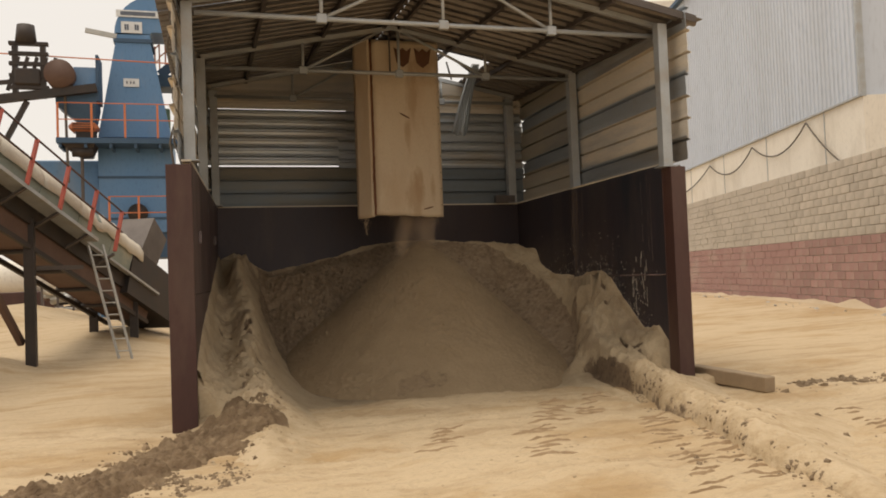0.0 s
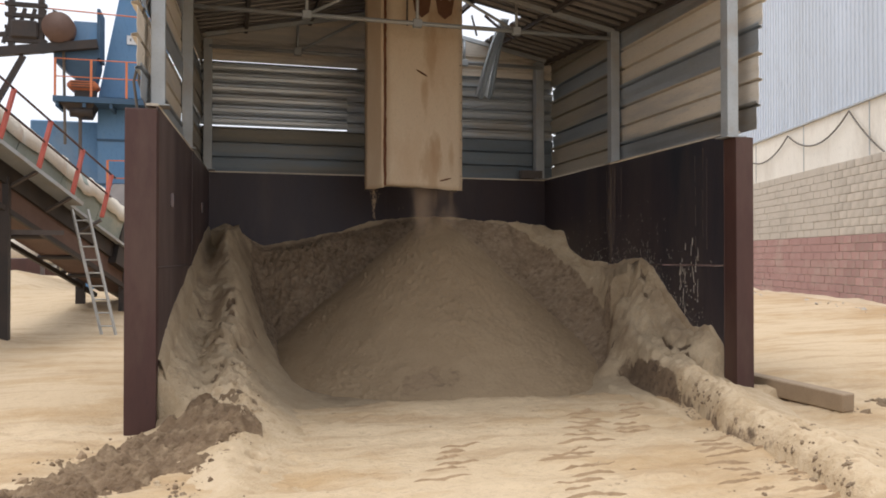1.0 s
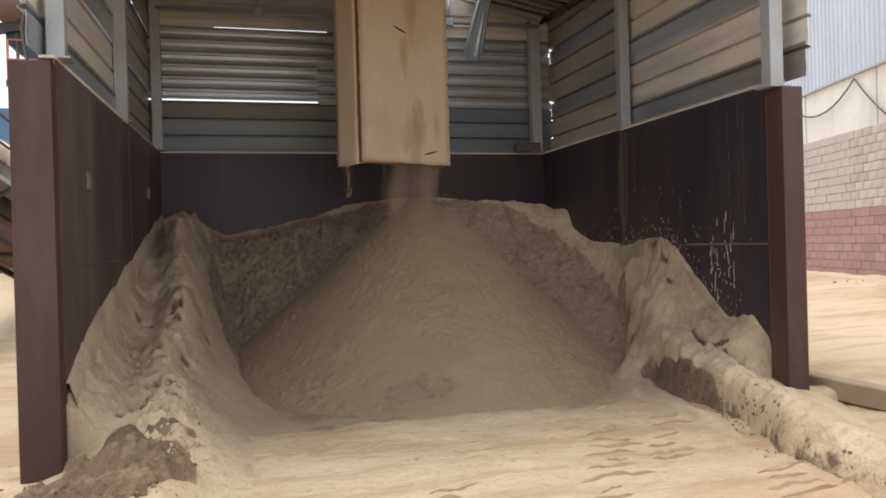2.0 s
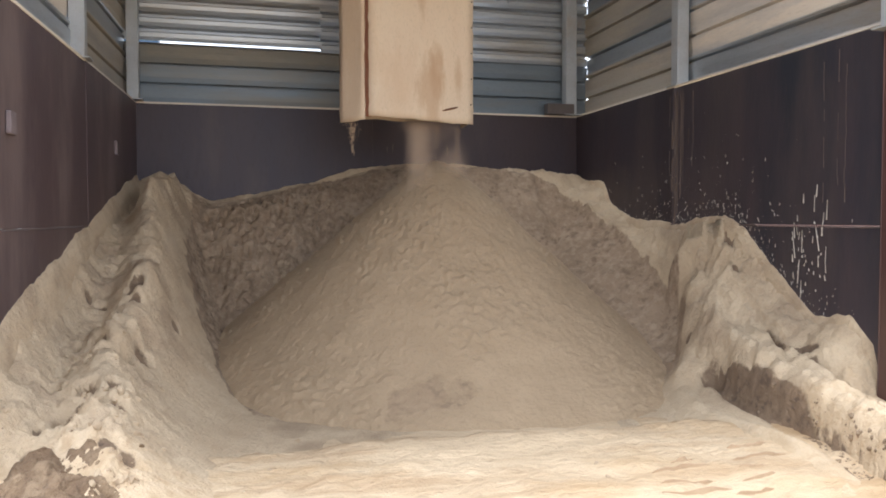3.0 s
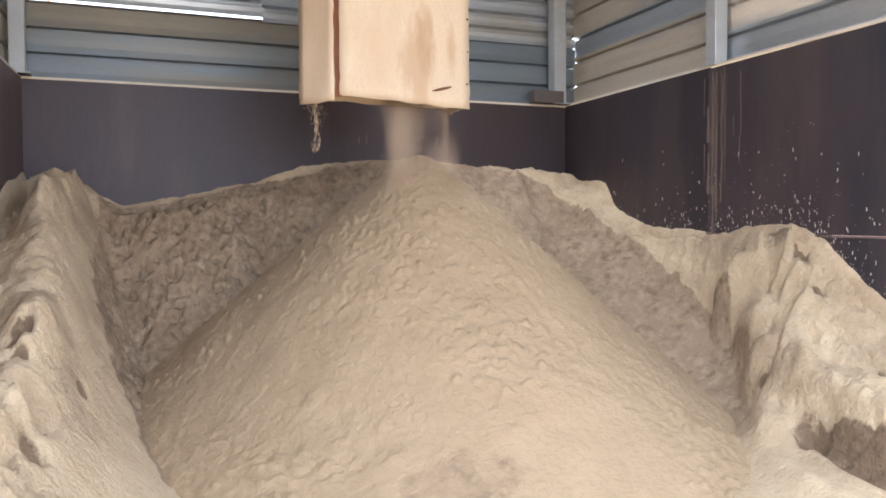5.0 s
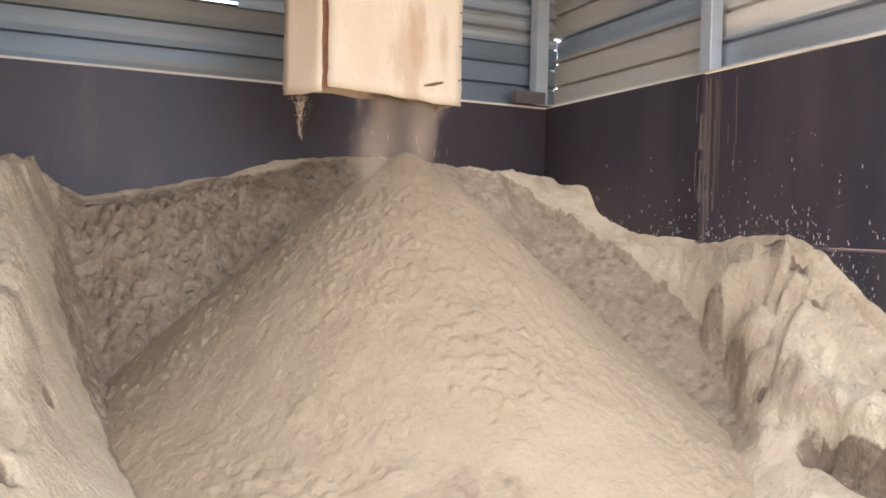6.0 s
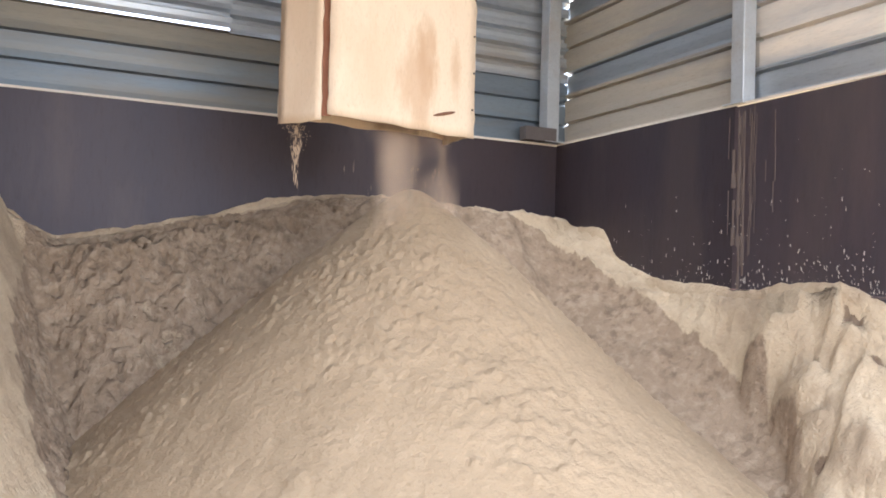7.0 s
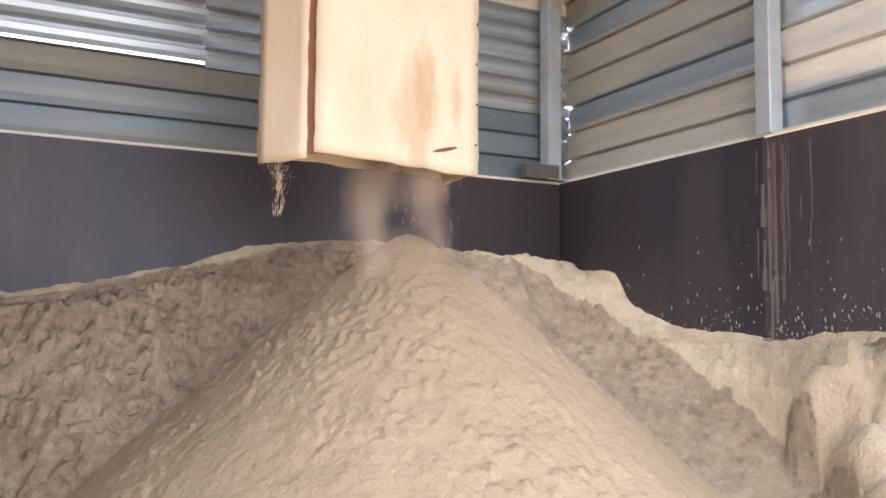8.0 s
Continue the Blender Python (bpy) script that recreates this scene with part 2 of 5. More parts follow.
CONCRETE = mat("cream_concrete", (0.8, 0.75, 0.66), 0.85, second=(0.72, 0.66, 0.57), scale=0.5, fine=12, bump=0.15,
               stain=(0.5, 0.44, 0.36), stain_scale=0.35, stain_amount=0.5, stretch=(1, 1, 0.4))
CLAD = mat("grey_cladding", (0.55, 0.6, 0.68), 0.5, 0.0, second=(0.5, 0.55, 0.62), scale=0.5, fine=8, bump=0.03,
           stain=(0.45, 0.48, 0.52), stain_scale=0.3, stain_amount=0.4, stretch=(1, 1, 0.2))
TIMBER = mat("weathered_timber", (0.34, 0.25, 0.16), 0.85, second=(0.26, 0.19, 0.12), scale=6, fine=60, bump=0.3)
ROPE = mat("dark_cable", (0.13, 0.11, 0.09), 0.8, scale=5, fine=50, bump=0)
SIGN = mat("white_sign_enamel", (0.72, 0.74, 0.75), 0.5, scale=4, fine=30, bump=0)
INK = mat("faded_sign_ink", (0.12, 0.14, 0.18), 0.6, scale=4, fine=30, bump=0)
DARKHOLE = mat("dark_brown_stain", (0.16, 0.075, 0.04), 0.9, scale=6, fine=40, bump=0)

nodes, links = FALL.node_tree.nodes, FALL.node_tree.links
see, both = nodes.new("ShaderNodeBsdfTransparent"), nodes.new("ShaderNodeMixShader")
thin = nodes.new("ShaderNodeAttribute")
thin.attribute_name = "thickness"
links.new(thin.outputs["Fac"], both.inputs[0])
links.new(see.outputs[0], both.inputs[1])
links.new(nodes["Principled BSDF"].outputs[0], both.inputs[2])
links.new(both.outputs[0], nodes["Material Output"].inputs["Surface"])


# ---- mesh helpers ----
def obj(name, bm, material, parent=None, smooth=False):
    me = bpy.data.meshes.new(name)
    bm.normal_update()
    bm.to_mesh(me)
    bm.free()
    me.materials.append(material)
    if smooth:
        me.polygons.foreach_set("use_smooth", [True] * len(me.polygons))
    ob = new(name, me)
    if parent:
        ob.parent = parent
    return ob


def part(name, bm, material, parent, label="", smooth=False):
    ob = obj(name, bm, material, parent, smooth)
    return tagged(ob, label) if label else ob


def empty(name, at=(0, 0, 0)):
    ob = new(name)
    ob.empty_display_size = 0.2
    ob.location = at
    return ob


def box(bm, lo, hi, m=None, bevel=0.0):
    x0, y0, z0 = lo
    x1, y1, z1 = hi
    mm = Matrix.Translation(((x0 + x1) / 2, (y0 + y1) / 2, (z0 + z1) / 2)) @ Matrix.Diagonal((x1 - x0, y1 - y0, z1 - z0, 1))
    r = bmesh.ops.create_cube(bm, size=1, matrix=(m @ mm) if m else mm)
    if bevel:
        edges = list({e for v in r["verts"] for e in v.link_edges})
        bmesh.ops.bevel(bm, geom=edges, offset=bevel, segments=1, affect="EDGES")
    return bm


def bar(bm, a, b, w, h=None, up=(0, 0, 1)):
    """A box bar from a to b, w wide, h high."""
    a, b = Vector(a), Vector(b)
    h = h or w
    d = (b - a)
    z = d.normalized()
    u = Vector(up)
    if abs(z.dot(u)) > 0.98:
        u = Vector((0, 1, 0))
    x = u.cross(z).normalized()
    y = z.cross(x)
    m = Matrix((x, y, z)).transposed().to_4x4()
    m.translation = (a + b) / 2
    bmesh.ops.create_cube(bm, size=1, matrix=m @ Matrix.Diagonal((w, h, d.length, 1)))
    return bm


def tube(bm, a, b, r, seg=10, r2=None):
    a, b = Vector(a), Vector(b)
    d = b - a
    m = d.to_track_quat("Z", "Y").to_matrix().to_4x4()
    m.translation = (a + b) / 2
    bmesh.ops.create_cone(bm, cap_ends=True, segments=seg, radius1=r, radius2=r if r2 is None else r2, depth=d.length, matrix=m)
    return bm


def sheet(bm, profile, origin, along, upv, thick):
    """Folded metal sheet: profile is (height, depth) pairs, swept along a vector; given a thickness along the normal."""
    o, al, uv = Vector(origin), Vector(along), Vector(upv).normalized()
    nrm = al.normalized().cross(uv).normalized()
    rows = []
    for k in (0, 1):
        off = nrm * (thick * k)
        rows.append([[bm.verts.new(o + uv * h + nrm * d + off + al * s) for h, d in profile] for s in (0, 1)])
    for k in (0, 1):
        a, b = rows[k]
        for i in range(len(a) - 1):
            q = (a[i], a[i + 1], b[i + 1], b[i])
            bm.faces.new(q if k == 0 else q[::-1])
    for s in (0, 1):
        a, b = rows[0][s], rows[1][s]
        for i in range(len(a) - 1):
            bm.faces.new((a[i], b[i], b[i + 1], a[i + 1]) if s == 0 else (a[i], a[i + 1], b[i + 1], b[i]))
    for i in (0, -1):
        f = (rows[0][0][i], rows[0][1][i], rows[1][1][i], rows[1][0][i])
        bm.faces.new(f if i == 0 else f[::-1])
    return bm


def solid(bm, thickness):
    bm.normal_update()
    bmesh.ops.solidify(bm, geom=bm.faces[:], thickness=thickness)
    bmesh.ops.recalc_face_normals(bm, faces=bm.faces[:])


def BM():
    return bmesh.new()


# ---- sand surfaces ----
def clamp(v):
    return min(1.0, max(0.0, v))


def fbm(x, y, s, seed=0.0, octaves=4, z=0.0):
    return noise.fractal(Vector((x * s + seed, y * s - seed * 0.7, z * s + seed * 1.3)), 1.0, 2.1, octaves)


def lerp_table(table, v):
    return float(np.interp(v, [a for a, _ in table], [b for _, b in table]))


RIDGE_L = [(6.2, 0.25), (7.0, 0.3), (8.3, 0.42), (9.4, 0.66), (10.9, 1.04), (12.1, 1.5), (12.9, 1.95), (13.6, 2.24), (14.3, 2.25), (14.7, 2.2)]
WALL_L = [(7.6, 0.25), (8.6, 0.4), (9.2, 0.75), (9.85, 1.02), (11.25, 1.36), (13.1, 1.8), (14.5, 2.1)]
WALL_R = [(8.6, 0.3), (9.16, 0.42), (9.27, 0.78), (9.5, 0.96), (9.89, 0.92), (10.34, 1.22), (10.77, 1.56), (11.1, 1.73), (11.8, 1.62), (12.4, 1.65), (12.94, 1.66), (13.5, 1.87), (13.7, 2.1), (14.5, 2.22)]
RIM_R = [(3.2, 0.15), (4.2, 0.34), (5.4, 0.44), (6.7, 0.5), (8.2, 0.54), (9.4, 0.64), (10.2, 0.78), (10.6, 0.95), (10.95, 1.3), (11.3, 1.25), (12.1, 1.38), (13.0, 1.77), (14.4, 2.1)]
CREST_B = [(1.2, 2.1), (1.56, 2.13), (1.81, 2.25), (2.11, 2.05), (2.37, 1.9), (2.79, 1.96), (3.21, 2.05), (3.75, 2.2), (4.43, 2.36), (4.91, 2.38), (5.66, 2.37), (6.54, 2.28), (7.2, 2.2)]
APEX = (4.746, 12.98, 2.307)
# rim of the dug-out hollow on the far side from the conveyor: x and height for each y, and y for each x along the back
RIM_X = [(9.9, 5.3), (10.3, 5.9), (10.7, 6.3), (11.1, 6.62), (11.58, 6.81), (12.1, 6.86), (12.75, 6.88), (13.2, 6.86), (13.6, 6.76), (14.0, 6.5)]
RIM_Z = [(9.9, 0.2), (10.3, 0.28), (10.7, 0.45), (11.1, 0.67), (11.58, 0.93), (12.1, 1.21), (12.75, 1.52), (13.6, 1.9), (14.0, 2.1)]
RIM_Y = [(4.4, 14.5), (5.1, 14.42), (6.0, 14.24), (6.55, 13.95), (7.0, 13.4)]


def ground_z(x, y):
    z = 0.24 + 0.05 * fbm(x, y, 0.35, 3.0) + 0.02 * fbm(x, y, 1.7, 5.0)
    if x < 0.5:
        far = min(1.0, max(0.0, (y - 14) / 10)) * min(1.0, (0.5 - x) / 2)
        z += far * (0.25 + 0.35 * fbm(x, y, 0.18, 9.0))
    for mx, my, mh, mr in ((-2.9, 16.4, 0.4, 0.9), (-1.0, 21.5, 0.5, 1.8), (-4.5, 26, 0.9, 2.8), (-0.3, 25, 0.45, 1.6), (-7, 33, 1.0, 4)):
        q = ((x - mx) ** 2 + (y - my) ** 2) / mr ** 2
        if q < 6:
            z += mh * math.exp(-q)
    if x > 8:
        z += min(1.0, (x - 8) / 12) * 0.35
    return z


def wall_x(y, side):
    """Inner face of the plate walls: -1 the conveyor side, 1 the block wall side."""
    return 1.23 + (y - 9.1) * 0.058 if side < 0 else 6.96 + (y - 9.0) * 0.024


def left_bank(x, y):
    wx = 1.23 + (y - 9.1) * 0.058
    rx = 1.87 + 0.06 * math.sin(y * 2.3) + 0.04 * fbm(y, 1.0, 1.2, 41.0, 2)
    zr = lerp_table(RIDGE_L, y)
    if 9.5 < y < 13.6:
        zr += 0.09 * fbm(y, 4.0, 2.4, 47.0, 3) * math.exp(-((x - rx) / 0.13) ** 2)
    if x <= rx:
        f = max(0.0, (x - wx) / (rx - wx))
        if y < 9.1:
            return zr - (rx - x) * 0.36
        return lerp_table(WALL_L, y) * (1 - f) + zr * f - (0.2 + 0.06 * math.sin(y * 1.9)) * math.sin(math.pi * min(1.0, f ** 0.8)) ** 2
    run = max(0.74, 0.66 * (zr - 0.3))
    d = x - rx
    d = math.sqrt(d * d + 0.004) - 0.063
    f = min(1.0, d / run)
    floor = 0.2 + 0.06 * clamp((y - 9.8) / 0.8) * clamp((3.0 - x) / 0.5)
    return zr + (floor - zr) * (1 - (1 - f) ** 1.75)


def ridge_x(y):
    back = min(1.0, max(0.0, (y - 11.1) / 1.0))
    return 6.58 + 0.3 * back * back * (3 - 2 * back) - 0.25 * max(0.0, 9.5 - y) + 0.05 * math.sin(y * 3.1) * (1 - back)


def right_front(x, y):
    """The rounded roll in front of the bay, a groove under it, then a low lip and the floor."""
    zr = lerp_table(RIM_R, y)
    rx = ridge_x(y)
    if x >= rx:
        if y < 8.9:
            return zr - (x - rx) * 0.3 * (1 + 0.3 * math.sin(y * 1.7))
        f = min(1.0, (x - rx) / max(0.05, 7.03 - rx))
        crack = 0.05 * math.exp(-((f - 0.3 - 0.06 * math.sin(y * 5)) / 0.06) ** 2)
        return zr * (1 - f) + lerp_table(WALL_R, y) * f - crack
    d = rx - x
    drop = min(0.2, 0.45 * max(0.0, zr - 0.2))
    if d < 0.2:
        z = zr - drop * (d / 0.2) ** 2.4
    else:
        z = 0.2 + max(0.0, zr - drop - 0.3) * (1 - min(1.0, (d - 0.2) / 0.55)) ** 1.6
    inner = min(1.0, max(0.0, (y - 7.4) * 0.5))
    lip = 0.1 * math.exp(-((d - 0.52 - 0.05 * math.sin(y * 2.7)) / 0.1) ** 2) * inner * (0.7 + 0.6 * fbm(y, 6.0, 2.0, 45.0, 2))
    groove = 0.16 * math.exp(-((d - 0.25) / 0.06) ** 2) * max(0.3, 0.7 + 0.8 * fbm(y, 3.0, 1.4, 43.0, 2)) * min(1.0, max(0.2, (y - 5.5) * 0.4))
    return z + lip - groove


def right_back(x, y):
    """The rim of the hollow: a plain slope down to the cone, a cracked face up to the wall behind."""
    rx, rz = lerp_table(RIM_X, y), lerp_table(RIM_Z, y)
    if x < rx:
        d = rx - x
        return rz - 0.1 * (1 - math.exp(-d / 0.06)) - 0.6 * d
    f = min(1.0, (x - rx) / max(0.05, 7.03 - rx))
    flute = 0.05 * math.sin(math.pi * f) * abs(math.sin(y * 19 + 2 * fbm(x, y, 3.0, 83.0, 2)))
    return rz + (lerp_table(WALL_R, y) - rz) * f ** 0.75 - flute


def right_bank(x, y):
    k = min(1.0, max(0.0, (y - 10.4) / 0.45))
    if k == 0.0:
        return right_front(x, y)
    if k == 1.0:
        return right_back(x, y)
    return right_front(x, y) * (1 - k) + right_back(x, y) * k


def hollow(x, y):
    """How far inside the dug-out hollow round the cone a place lies, negative outside."""
    n = 0.06 * fbm(x, y, 2.2, 31.0, 2) + 0.05 * fbm(x, y, 9.0, 33.0, 3)
    left = x - (2.15 + max(0.0, 13.0 - y) * 0.25)
    right = lerp_table(RIM_X, y) - x
    back = lerp_table(RIM_Y, x) - y
    return min(left, right, back, (y - 10.3) * 1.5) + n * (1.0 if x < 4 else 0.3)



def back_bank(x, y):
    z = lerp_table(CREST_B, x)
    d = 14.3 - y + 0.25 * fbm(x, 2.0, 0.8, 2.0)
    return z if d < 0 else max(0.1, z - 0.12 * min(d, 0.12) - 1.25 * max(0.0, d - 0.1))


HOLES = [(6.36, 10.26, 0.13, 0.12, 0.12), (7.0, 11.2, 0.03, 0.16, 0.12), (6.96, 10.96, 0.035, 0.14, 0.12), (6.86, 10.72, 0.03, 0.1, 0.08), (6.45, 10.78, 0.05, 0.07, 0.06), (6.42, 11.0, 0.03, 0.05, 0.05), (1.95, 10.85, 0.13, 0.15, 0.16)]
pit_rnd = random.Random(77)
for k in range(44):
    py = pit_rnd.uniform(7.4, 11.6)
    HOLES.append((1.78 + pit_rnd.gauss(0, 0.16), py, pit_rnd.uniform(0.04, 0.09), pit_rnd.uniform(0.05, 0.12), pit_rnd.uniform(0.04, 0.1)))
for k in range(14):
    py = pit_rnd.uniform(6.0, 10.2)
    HOLES.append((6.72 - 0.25 * max(0.0, 9.5 - py) + pit_rnd.gauss(0, 0.05), py, 0.05, pit_rnd.uniform(0.1, 0.25), pit_rnd.uniform(0.04, 0.08)))


def bank_z(x, y):
    z = max(left_bank(x, y), right_bank(x, y), back_bank(x, y))
    for bx, by, ra, rb, z0, tall in ((6.93, 11.42, 0.2, 0.36, 0.85, 0.68), (6.8, 11.12, 0.2, 0.34, 0.62, 0.62), (6.66, 10.75, 0.2, 0.42, 0.45, 0.56)):
        lean = x - bx - 0.03 * math.sin(y * 9)
        blob = 1.0 - (lean / ra) ** 2 - ((y - by) / rb) ** 2
        if blob > 0:
            z = max(z, z0 + tall * blob ** 0.4)
    if y > 10.5 and 6.95 < x < 7.2 and y < 12.4:
        z = max(z, lerp_table(WALL_R, y) - 0.02)
    if x < 2.4 and y > 13.0:
        z = min(z, 2.17 + 0.05 * fbm(x, y, 2.5, 51.0, 2))
    for hx, hy, ha, hb, deep in HOLES:
        if abs(x - hx) < ha and abs(y - hy) < hb:
            hole = math.hypot((x - hx) / ha, (y - hy) / hb)
            if hole < 1:
                z -= deep * (1 - hole * hole)
    if y > 9.05 and not wall_x(y, -1) - 0.01 < x < wall_x(y, 1) + 0.01:
        return -0.3
    lift = min(1.0, max(0.0, (z - 0.3) / 0.3))
    rough = 0.05 * fbm(x, y, 1.9, 1.0, 3, z) + 0.03 * fbm(x, y, 6.0, 4.0, 3, z) + 0.02 * fbm(x, y, 15.0, 6.0, 3, z)
    inside = 0.0
    if y > 10.3:
        inside = min(1.0, max(0.0, hollow(x, y) / 0.09))
    if y < 10.8:
        rough += 0.05 * fbm(x, y, 3.6, 21.0, 3, z) - 0.1 * max(0.0, fbm(x, y, 5.5, 27.0, 3, z) - 0.18)
    if 1.95 < x < 3.0 and y > 9.4:
        rough *= 1 - 0.65 * clamp((x - 1.95) / 0.12) * clamp((y - 9.4) / 0.6)
    if x < 2.0 and inside == 0.0:
        rough += 0.03 * abs(fbm(x, y, 4.5, 53.0, 3, z))
        if y < 9.8:
            rough += 0.05 * abs(fbm(x, y, 5.0, 57.0, 3, z)) + 0.04 * max(0.0, fbm(x, y, 11.0, 59.0, 3, z))
    if inside > 0:
        crumbly = min(1.25, max(0.12, (5.4 - x) * 0.8))
        rough += inside * (-0.05 * clamp((5.6 - x) * 2) - crumbly * (0.11 * max(0.0, fbm(x, y, 19.0, 12.0, 2, z) - 0.02) + 0.045 * max(0.0, fbm(x, y, 8.0, 14.0, 2, z))))
    return z - 0.03 + lift * rough


def cone_z(x, y):
    dx, dy = x - APEX[0], y - APEX[1]
    th = math.atan2(dy, dx)
    r = math.hypot(dx * (1.1 if dx > 0 else 1.0), dy * (0.927 if dy < 0 else 1.1))
    r *= 1 + 0.025 * fbm(dx, dy, 0.6, 8.0)
    z = APEX[2] - 0.854 * (math.sqrt(r * r + 0.0225) - 0.15) + 0.1 * max(0.0, r - 1.6) ** 2
    if z < 0.0:
        return z
    # small slumps that slide down in scallops, broken across the slope
    u, w = (th + math.pi / 2) * 1.9, r + 0.03 * fbm(x, y, 5.0, 15.0, 2)
    patch = clamp(0.55 + 1.3 * fbm(x, y, 1.3, 25.0, 2)) * clamp((r - 0.25) / 0.5)
    step = fbm(u * 6.0, w * 15.0, 1.0, 3.0, 3)
    scale = max(0.0, fbm(u * 13.0, w * 24.0, 1.0, 5.0, 2) - 0.05)
    return z + min(1, r) * 0.02 * fbm(x, y, 1.6, 2.0) + patch * (0.02 * abs(step) + 0.04 * scale) + 0.008 * fbm(x, y, 24.0, 5.0, 2)


def grid_mesh(name, xs, ys, fun, material, layers=()):
    """A sheet of height fun(x, y); layers are (name, function) masks kept at its vertices."""
    nx, ny = len(xs), len(ys)
    verts = [(x, y, fun(x, y)) for y in ys for x in xs]
    faces = [(j * nx + i, j * nx + i + 1, (j + 1) * nx + i + 1, (j + 1) * nx + i) for j in range(ny - 1) for i in range(nx - 1)]
    me = bpy.data.meshes.new(name)
    me.from_pydata(verts, [], faces)
    me.materials.append(material)
    me.polygons.foreach_set("use_smooth", [True] * len(faces))
    for attr, mask in layers:
        me.attributes.new(attr, "FLOAT", "POINT").data.foreach_set("value", [mask(x, y) for x, y, z in verts])
    return new(name, me)


def spread(lo, hi, step, far, grow=1.25):
    """Even steps from lo to hi, then growing steps out to +-far."""
    mid = list(np.arange(lo, hi + 1e-6, step))
    up, s = [hi], step
    while up[-1] < far:
        s *= grow
        up.append(up[-1] + s)
    down, s = [lo], step
    while down[-1] > -far:
        s *= grow
        down.append(down[-1] - s)
    return [float(v) for v in down[:0:-1] + mid + up[1:]]


def full_ground(x, y):
    z = ground_z(x, y)
    if -1 < x < 9.5 and 2 < y < 9.6:
        z += 0.026 * fbm(x, y * 2, 2.2, 6.6, 3) + 0.016 * fbm(x, y * 1.6, 8.0, 2.6, 3)
    if 1.2 < x < 7.1 and 9.6 <= y < 14.5:
        z -= 0.08
    return z


tagged(grid_mesh("ground", spread(-0.5, 8.5, 0.05, 900), spread(2.6, 9.6, 0.05, 900), full_ground, GROUND),
       "dry sandy yard ground with ruts and loader tread prints", "ground", kind="structure")


def browner(x, y):
    """Browner sand in the dug-out hollow, some light and shade put into the tone."""
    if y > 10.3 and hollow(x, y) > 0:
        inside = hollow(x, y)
        # brighter light at the hollow's foot, painted as a weaker brown
        lit_foot = 0.45 * clamp((inside - 0.45) / 0.5) * clamp((4.2 - x) / 0.5)
        return clamp(0.35 + inside / 0.06) * clamp((y - 10.3) / 0.9) * (1 - lit_foot)
    # the trough between the ridge and the steel wall, its shade put into the tone
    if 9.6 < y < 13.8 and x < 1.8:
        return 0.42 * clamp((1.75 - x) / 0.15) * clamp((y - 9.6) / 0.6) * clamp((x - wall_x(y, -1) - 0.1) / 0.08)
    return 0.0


def shaded_earth(x, y):
    """Painted shade in the ridge-foot trench, over dark earth, and in the small pits."""
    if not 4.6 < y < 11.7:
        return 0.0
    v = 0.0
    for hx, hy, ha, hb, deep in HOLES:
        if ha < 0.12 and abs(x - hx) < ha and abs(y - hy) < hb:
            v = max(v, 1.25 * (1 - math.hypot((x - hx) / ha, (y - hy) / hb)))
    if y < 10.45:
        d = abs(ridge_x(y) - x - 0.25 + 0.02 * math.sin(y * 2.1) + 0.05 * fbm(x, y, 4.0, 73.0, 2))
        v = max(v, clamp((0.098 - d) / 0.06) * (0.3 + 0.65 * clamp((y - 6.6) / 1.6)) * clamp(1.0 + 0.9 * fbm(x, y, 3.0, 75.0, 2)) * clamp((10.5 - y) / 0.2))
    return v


def loose(x, y):
    """Loose sand in front of the bay."""
    return clamp((9.6 - y) / 0.8)


xs = [float(v) for v in np.arange(0.5, 7.9, 0.021)]
tagged(grid_mesh("sand_bank", xs, [float(v) for v in np.arange(3.2, 14.62, 0.021)], bank_z, CAKED, (("browner", browner), ("shaded_earth", shaded_earth), ("loose", loose))),
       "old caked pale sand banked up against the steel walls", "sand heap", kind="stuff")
# the mask on the cone is a damp patch near its foot
tagged(grid_mesh("sand_cone", [float(v) for v in np.arange(1.9, 7.0, 0.016)], [float(v) for v in np.arange(9.7, 14.3, 0.016)], cone_z, FRESH,
                 (("browner", lambda x, y: clamp(1.05 - math.hypot((x - 3.98) / 0.42, (y - 10.4) / 0.28) - 0.6 * fbm(x, y, 4.0, 71.0))),)),
       "fresh cone of tan sand under the chute", "sand heap", kind="stuff")


# ---- the shed: dark steel plate walls below, ribbed sheets above ----
def eave_z(y):
    return 4.85 + 0.05 * (y - 9.25)


def wall_line(y, side):
    return wall_x(y, side)


Y0, Y1, TOP = 9.1, 14.56, 3.03


